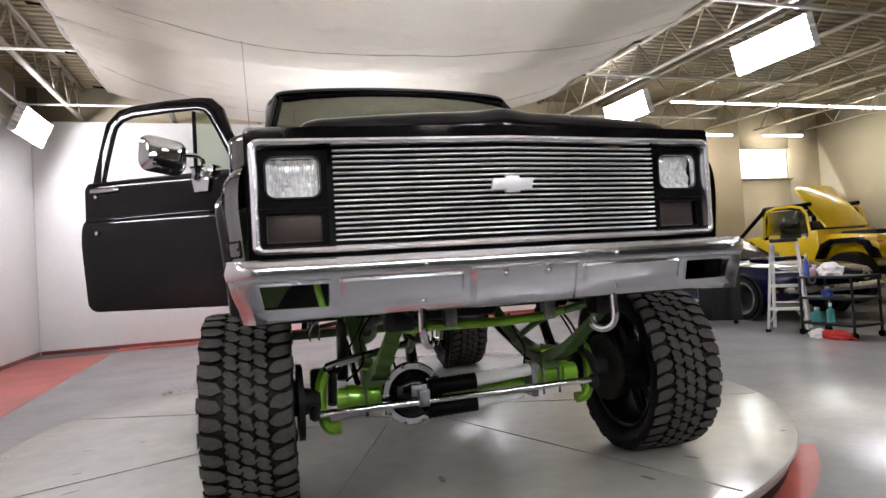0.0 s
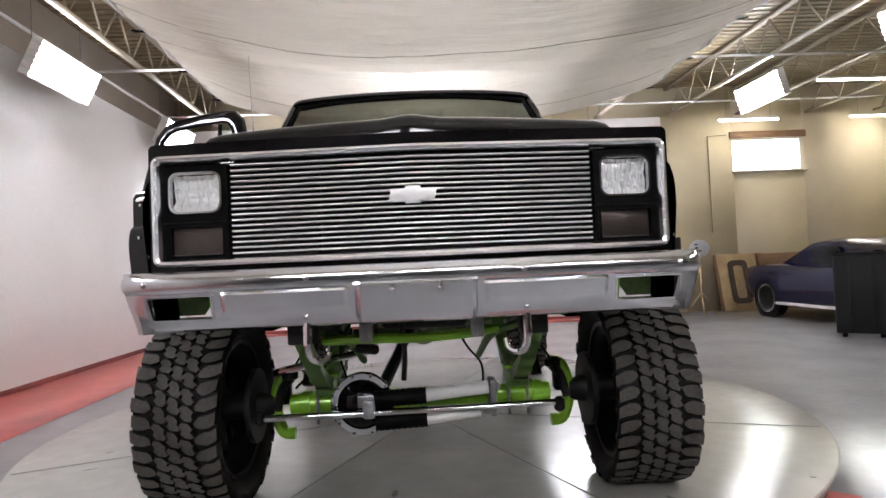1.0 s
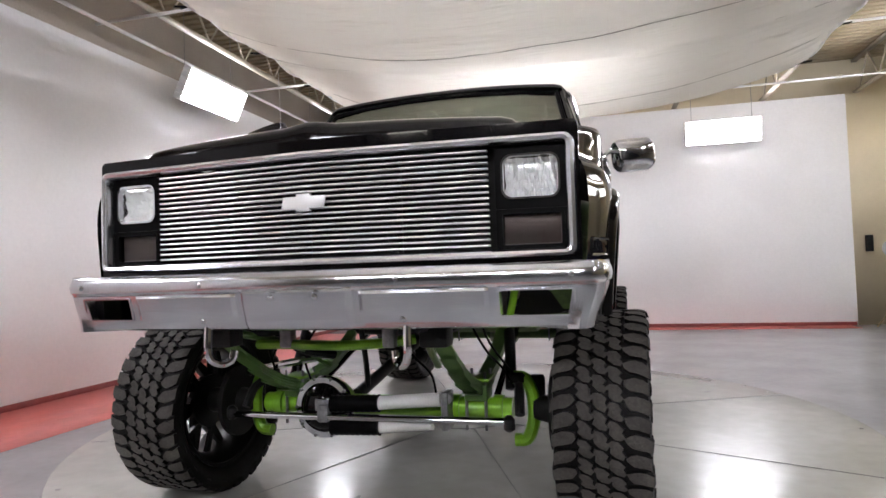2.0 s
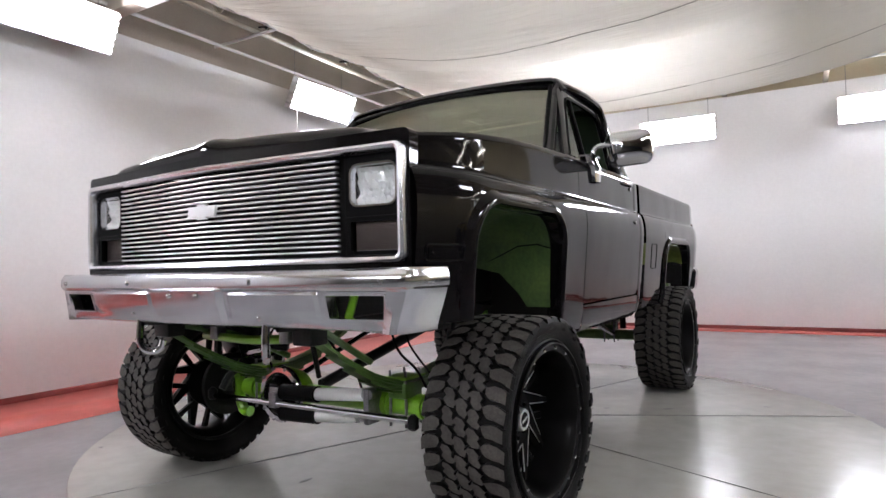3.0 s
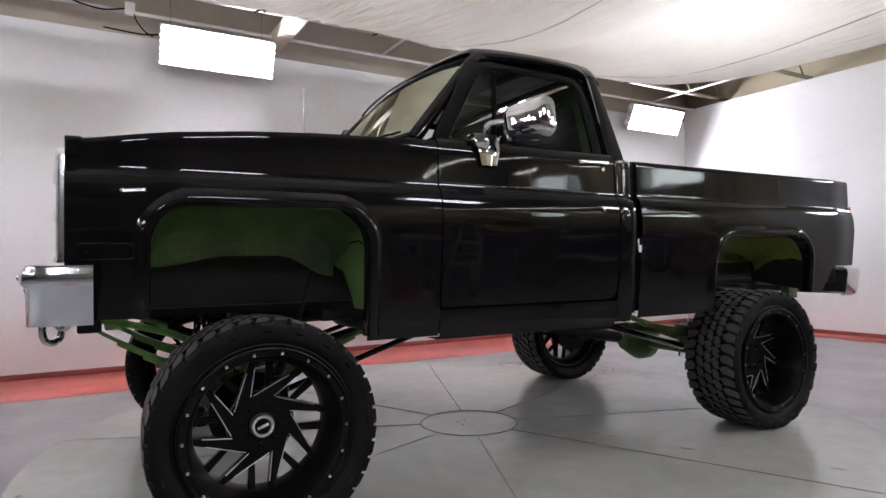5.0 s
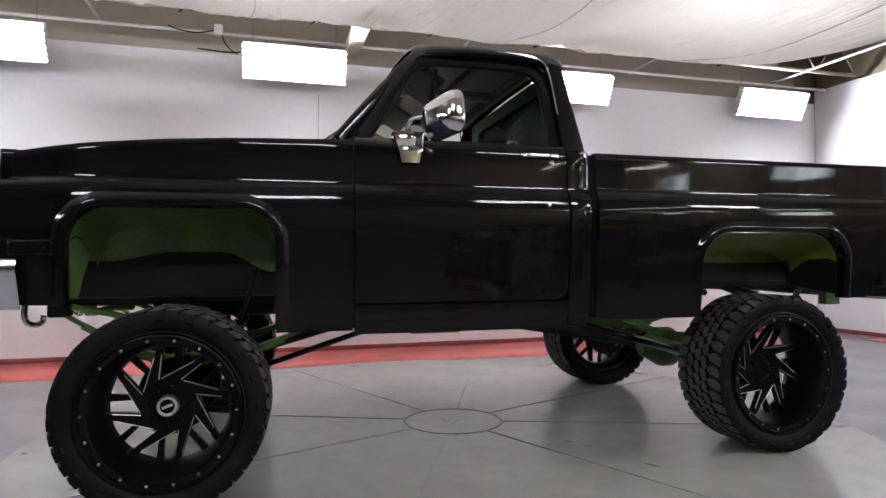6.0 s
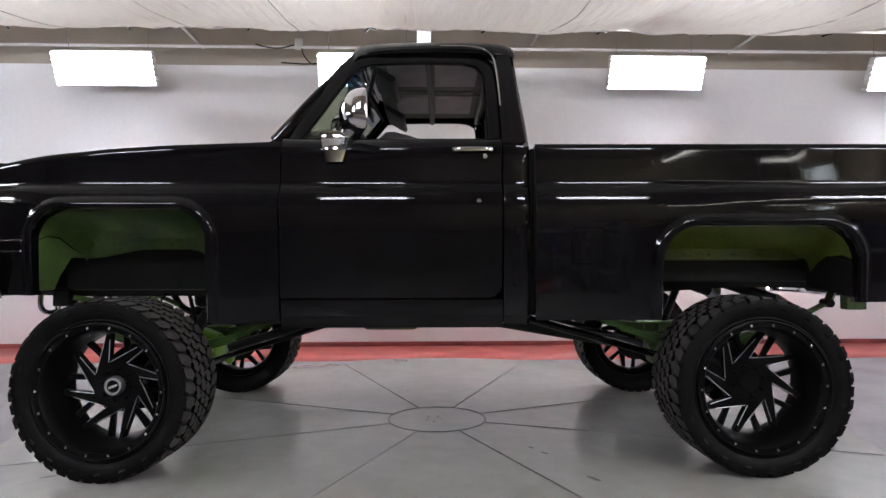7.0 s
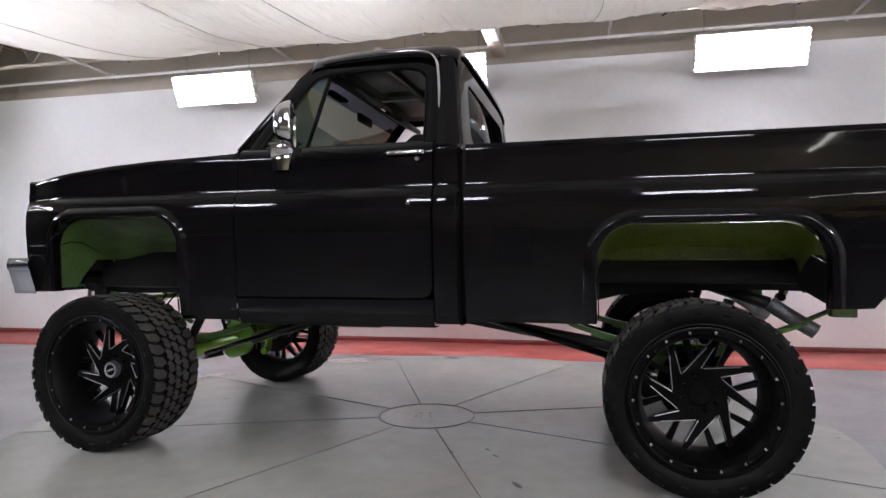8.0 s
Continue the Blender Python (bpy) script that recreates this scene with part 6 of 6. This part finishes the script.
def off_roader():
    """A yellow open off-road car, nose towards -y, its hood up."""
    c = thing("off_road_car", "yellow open off-road car with its hood raised", "car", (10.0, 5.15, FZ))
    part("tub", prism([(1.75, 0.62), (1.75, 1.28), (0.75, 1.30), (0.70, 1.22), (-0.40, 1.22), (-0.45, 1.34), (-0.62, 1.36), (-0.62, 0.62)], -0.76, 0.76, "x", 0.02), YELLOW, c, "yellow body tub")
    part("front_clip", prism([(-0.60, 0.85), (-0.60, 1.28), (-1.62, 1.20), (-1.66, 0.78)], -0.55, 0.55, "x", 0.02), YELLOW, c, "yellow engine bay sides")
    part("engine", box((0, -1.1, 1.22), (0.7, 0.7, 0.16), 0.03), BLACK_STEEL, c, "dark engine")
    hood = prism([(-0.56, 0.0), (0.56, 0.0), (0.52, 1.05), (0.40, 1.12), (-0.40, 1.12), (-0.52, 1.05)], 0.0, 0.05, "z", 0.015)
    hood.transform(Matrix.Translation((0, -0.62, 1.38)) @ Matrix.Rotation(radians(50), 4, "X"))
    h = part("hood", hood, YELLOW, c, "raised yellow hood")
    for s in (-1, 1):
        part("fender", prism([(-0.62, 0.96), (-0.68, 1.05), (-0.95, 1.15), (-1.60, 1.15), (-1.85, 1.02), (-1.85, 0.94), (-1.60, 1.06), (-1.0, 1.06), (-0.78, 0.96), (-0.70, 0.70), (-0.62, 0.70)], s * 0.50, s * 0.84, "x", 0.01), YELLOW, c, "yellow front fender")
        part("fender", prism([(0.62, 0.80), (0.78, 1.06), (1.55, 1.06), (1.78, 0.84), (1.72, 0.80), (1.50, 0.98), (0.85, 0.98), (0.72, 0.80)], s * 0.72, s * 0.90, "x", 0.01), TRIM_BLACK, c, "black rear fender flare")
        part("fender", prism([(-1.82, 0.80), (-1.68, 1.10), (-1.50, 1.17), (-1.00, 1.17), (-0.80, 1.08), (-0.66, 0.80), (-0.74, 0.80), (-0.88, 1.00), (-1.02, 1.08), (-1.48, 1.08), (-1.62, 1.02), (-1.74, 0.80)], s * 0.74, s * 0.93, "x", 0.01), TRIM_BLACK, c, "black front fender flare")
        part("door_window", prism([(-0.42, 1.30), (-0.28, 1.78), (0.50, 1.78), (0.58, 1.30)], s * 0.725, s * 0.735, "x"), GREYGLASS, c, "soft door window")
        part("door_frame", tube([(s * 0.74, -0.45, 1.28), (s * 0.72, -0.28, 1.80), (s * 0.72, 0.54, 1.80), (s * 0.74, 0.62, 1.28)], 0.028, 8, 3), YELLOW, c, "yellow half door frame")
        part("roll_bar", tube([(s * 0.66, 0.66, 1.20), (s * 0.66, 0.66, 1.76), (s * 0.62, 0.66, 1.86), (0, 0.66, 1.88)], 0.045, 10, 4), TRIM_BLACK, c, "black padded roll bar")
        part("roll_bar_strut", tube([(s * 0.64, 0.70, 1.82), (s * 0.64, 1.45, 1.25)], 0.04, 10, 1), TRIM_BLACK, c)
        part("roll_bar_strut", tube([(s * 0.64, 0.66, 1.84), (s * 0.62, -0.40, 1.86)], 0.04, 10, 1), TRIM_BLACK, c)
        part("marker_lamp", box((s * 0.70, -1.80, 1.08), (0.14, 0.08, 0.05), 0.01), mat("orange_lens", (0.8, 0.25, 0.03), 0.3), c)
        for y in (-1.25, 1.18):
            car_wheel(c, s * 0.78, y, 0.46, 0.30, s)
    wf = frame_of(rounded(1.36, 0.50, 0.05, 3, 0, 0.25), rounded(1.24, 0.38, 0.04, 3, 0, 0.25), -0.03, 0.03, "y")
    wf.transform(Matrix.Translation((0, -0.46, 1.33)) @ Matrix.Rotation(radians(-42), 4, "X"))
    part("windscreen_frame", wf, TRIM_BLACK, c, "black windscreen frame")
    part("seat", box((0.35, 0.35, 1.25), (0.46, 0.16, 0.62), 0.06, 3), VINYL, c)
    part("seat", box((-0.35, 0.35, 1.25), (0.46, 0.16, 0.62), 0.06, 3), VINYL, c)
    part("front_bumper", box((0, -1.95, 0.66), (1.5, 0.12, 0.14), 0.02), BLACK_STEEL, c, "black winch bumper")
    part("winch", box((0, -1.86, 0.80), (0.5, 0.2, 0.16), 0.03, 3), BLACK_STEEL, c)
    part("grille", box((0, -1.68, 0.98), (1.0, 0.04, 0.42), 0.02), YELLOW, c)
    part("chassis", box((0, -0.1, 0.56), (0.9, 3.3, 0.12), 0.02), BLACK_STEEL, c)
    return c


off_roader()


def waste_bin():
    b = thing("waste_bin", "tall narrow black plastic waste bin with grips", "waste bin", (5.70, 3.20, FZ), -38)
    part("body", prism([(-0.085, 0.05), (0.085, 0.05), (0.11, 1.06), (-0.11, 1.06)], -0.29, 0.29, "x", 0.02, seg=3), DARK_PLASTIC, b, "black bin body")
    part("rim", box((0, 0, 1.07), (0.62, 0.25, 0.05), 0.012), DARK_PLASTIC, b, "thick bin rim")
    for x in (-0.2, 0.2):
        part("wheel", lathe([(-0.02, 0.05), (0.02, 0.05)], 18, "x"), TRIM_BLACK, b).location = (x, 0.05, 0.05)
        part("foot", box((x, -0.04, 0.03), (0.06, 0.06, 0.06), 0.01), TRIM_BLACK, b)
        part("grip", tube([(x - 0.05, -0.115, 1.09), (x - 0.04, -0.15, 1.10), (x + 0.04, -0.15, 1.10), (x + 0.05, -0.115, 1.09)], 0.012, 6, 3), TRIM_BLACK, b)
    for x in (-0.12, 0.12):
        part("rib", box((x, -0.105, 0.54), (0.02, 0.02, 0.86), 0.006, turn=Matrix.Rotation(radians(1.4), 4, "X")), DARK_PLASTIC, b)
    return b


waste_bin()


def step_ladder():
    t = thing("step_ladder", "white aluminium step ladder standing open", "ladder", (5.66, 1.95, FZ), 36)
    H = 1.17
    for s in (-1, 1):
        part("rail", tube([(-0.17, s * 0.22, 0.01), (0.0, s * 0.15, H - 0.03)], 0.032, 4, 1, flat=0.5), ALU, t, "white ladder rail", soft=False)
        part("back_leg", tube([(0.30, s * 0.21, 0.01), (0.06, s * 0.14, H - 0.05)], 0.022, 4, 1), ALU, t, soft=False)
        part("foot", box((-0.17, s * 0.22, 0.02), (0.07, 0.06, 0.04), 0.006), TRIM_BLACK, t)
    for k in range(1, 4):
        q = k * 0.293 / H
        part("step", box((-0.17 + 0.17 * q + 0.02, 0, k * 0.293), (0.09, 0.44 - 0.14 * q, 0.036), 0.004), ALU, t, "flat ladder step")
    part("top_cap", box((0.03, 0, H), (0.20, 0.31, 0.05), 0.012), DARK_PLASTIC, t, "grey plastic top cap")
    for w in (-1, 1):
        part("step_brace", tube([(-0.13, w * 0.20, 0.12), (-0.10, w * 0.11, 0.28)], 0.010, 5, 1), ALU, t)
    for k in (0.35, 0.75):
        part("back_brace", tube([(0.30 - 0.24 * k / H, -0.21 + 0.07 * k, k), (0.30 - 0.24 * k / H, 0.21 - 0.07 * k, k)], 0.010, 6, 1), ALU, t)
    return t


step_ladder()


def cart():
    t = thing("workshop_cart", "dark workshop cart crowded with bottles and rags", "cart", (5.68, 1.24, FZ))
    for z in (0.15, 0.45, 0.70):
        part("shelf", box((0, 0, z), (0.46, 0.72, 0.03), 0.006), BLACK_STEEL, t, "dark steel shelf")
    for x in (-0.21, 0.21):
        for y in (-0.34, 0.34):
            part("post", box((x, y, 0.395), (0.024, 0.024, 0.65), 0.004), BLACK_STEEL, t)
            part("caster", lathe([(-0.015, 0.04), (0.015, 0.04)], 14, "x"), TRIM_BLACK, t).location = (x, y, 0.04)
    return t


cart()


def bottle(x, y, z, h, r, material, label):
    b = thing("spray_bottle", label, "bottle", (x, y, z), group="bottles on the cart")
    part("body", lathe([(0, 0.0), (0, r), (h * 0.62, r), (h * 0.74, r * 0.4), (h * 0.82, r * 0.35), (h * 0.82, 0)], 16, "z"), material, b)
    part("cap", lathe([(h * 0.82, 0.0), (h * 0.82, r * 0.42), (h, r * 0.40), (h, 0.0)], 12, "z"), WHITE_PLASTIC, b)


PINK = mat("pale_pink_plastic", (0.62, 0.38, 0.42), 0.5, var=0.2, var_scale=20)
for x, y, z, h, r, m, l in ((5.54, 1.53, 0.715, 0.27, 0.032, BLUE, "white and blue plastic spray bottle on the cart"), (5.56, 1.44, 0.715, 0.13, 0.05, PINK, "pale pink plastic tub on the cart"),
                            (5.58, 1.30, 0.465, 0.12, 0.06, BLUE, "blue plastic tub on the cart"), (5.56, 1.44, 0.165, 0.17, 0.07, TEAL, "teal plastic jug on the cart"),
                            (5.56, 1.26, 0.165, 0.23, 0.042, TEAL, "tall teal plastic bottle on the cart")):
    bottle(x, y, z + FZ, h, r, m, l)


def heap(name, at, size, material, label, cat, seed):
    rnd = random.Random(seed)
    bm = bmesh.new()
    bmesh.ops.create_icosphere(bm, subdivisions=3, radius=1.0)
    for v in bm.verts:
        k = 1 + 0.35 * noise.noise(v.co * 2.1 + Vector((seed, 0, 0))) + 0.15 * noise.noise(v.co * 5 + Vector((0, seed, 0)))
        v.co = Vector((v.co.x * size[0] * k, v.co.y * size[1] * k, max(0.0, v.co.z * size[2] * k + size[2] * 0.3)))
    ob = obj(name, bm, material)
    ob.matrix_basis = pose(*at)
    return tagged(ob, label, cat)


heap("rag", (5.60, 1.26, 0.715 + FZ), (0.12, 0.14, 0.12), WHITE_PLASTIC, "crumpled white rag on the cart", "rag", 3)
heap("rag", (5.44, 1.12, FZ), (0.13, 0.26, 0.07), RED_CLOTH, "crumpled red cloth on the floor beside the cart", "rag", 5)
heap("rag", (5.40, 1.28, FZ), (0.10, 0.12, 0.08), WHITE_PLASTIC, "crumpled white rag on the floor beside the cart", "rag", 8)


def board(x, w, h, material, label, ring=False, back=0.28):
    t = thing("leaning_board", label, "board", (x, Y1 - back, FZ), group="leaning boards")
    lean = Matrix.Rotation(radians(-13), 4, "X")
    b = box((0, 0, h / 2), (w, 0.03, h), 0.004)
    b.transform(lean)
    part("panel", b, material, t)
    if ring:
        b = frame_of(rounded(w * 0.50, h * 0.76, 0.10, 5, 0, h * 0.50), rounded(w * 0.26, h * 0.58, 0.06, 5, 0, h * 0.50), -0.035, -0.015, "y")
        b.transform(lean)
        part("dark_ring", b, mat("dark_brown_ring", (0.06, 0.04, 0.025), 0.7, var=0.3), t, "dark rounded border painted on the board")


board(6.28, 0.30, 1.18, WOOD, "narrow brown wooden board behind pale one", False, 0.245)
board(6.58, 0.80, 1.16, WOOD_PALE, "pale wooden board with dark rounded border", True)
board(7.00, 0.34, 1.17, WOOD, "narrow brown wooden board behind pale one", False, 0.245)
board(7.52, 0.98, 1.14, WOOD, "brown wooden board leaning on the wall")


def sign_stand():
    t = thing("sign_stand", "tripod stand holding a small oval white sign", "sign stand", (5.48, 7.05, FZ))
    part("pole", tube([(0, 0, 0.22), (0, 0, 1.10)], 0.014, 8, 1), WOOD_PALE, t)
    for a in (10, 130, 250):
        part("leg", tube([(0, 0, 0.42), (0.33 * math.cos(radians(a)), 0.33 * math.sin(radians(a)), 0.01)], 0.011, 6, 1), WOOD_PALE, t)
    part("sign", prism([(0.19 * math.cos(radians(12 * k)), 1.27 + 0.155 * math.sin(radians(12 * k))) for k in range(30)], -0.028, -0.012, "y", 0.003), mat("grey_white_card", (0.45, 0.45, 0.47), 0.6, var=0.15), t, "small oval white sign")
    for dx, dz, w in ((-0.07, 0.06, 0.06), (-0.06, 0.0, 0.06), (-0.03, -0.06, 0.12)):
        part("mark", box((dx, -0.031, 1.28 + dz), (w, 0.004, 0.026)), DARK_PLASTIC, t, "dark unreadable mark")


sign_stand()

# wall fittings
setting("wall_switch", box((5.40, 7.78, 1.25), (0.10, 0.08, 0.28), 0.01), DARK_PLASTIC, "dark switch box on the wall")
setting("wall_conduit", tube([(6.15, 7.80, 1.45), (6.15, 7.80, 3.42), (6.55, 7.80, 3.44)], 0.012, 6, 1), JOIST, "thin painted conduit")
setting("window_blind", box((7.42, 7.80, 3.43), (1.62, 0.05, 0.14), 0.01), WOOD, "rolled brown blind above the window")
setting("wall_cable", tube([(-4.20, -1.95, 3.62), (-4.18, -1.55, 3.60), (-4.18, -1.25, 3.66), (-4.18, -0.95, 3.66), (-4.17, -0.75, 3.52), (-4.15, -0.55, 3.42)], 0.009, 6, 6), TRIM_BLACK, "loose black cable on the wall")
setting("junction_box", box((-4.2, -1.22, 3.68), (0.06, 0.11, 0.09), 0.008), WHITE_STEEL, "white junction box")
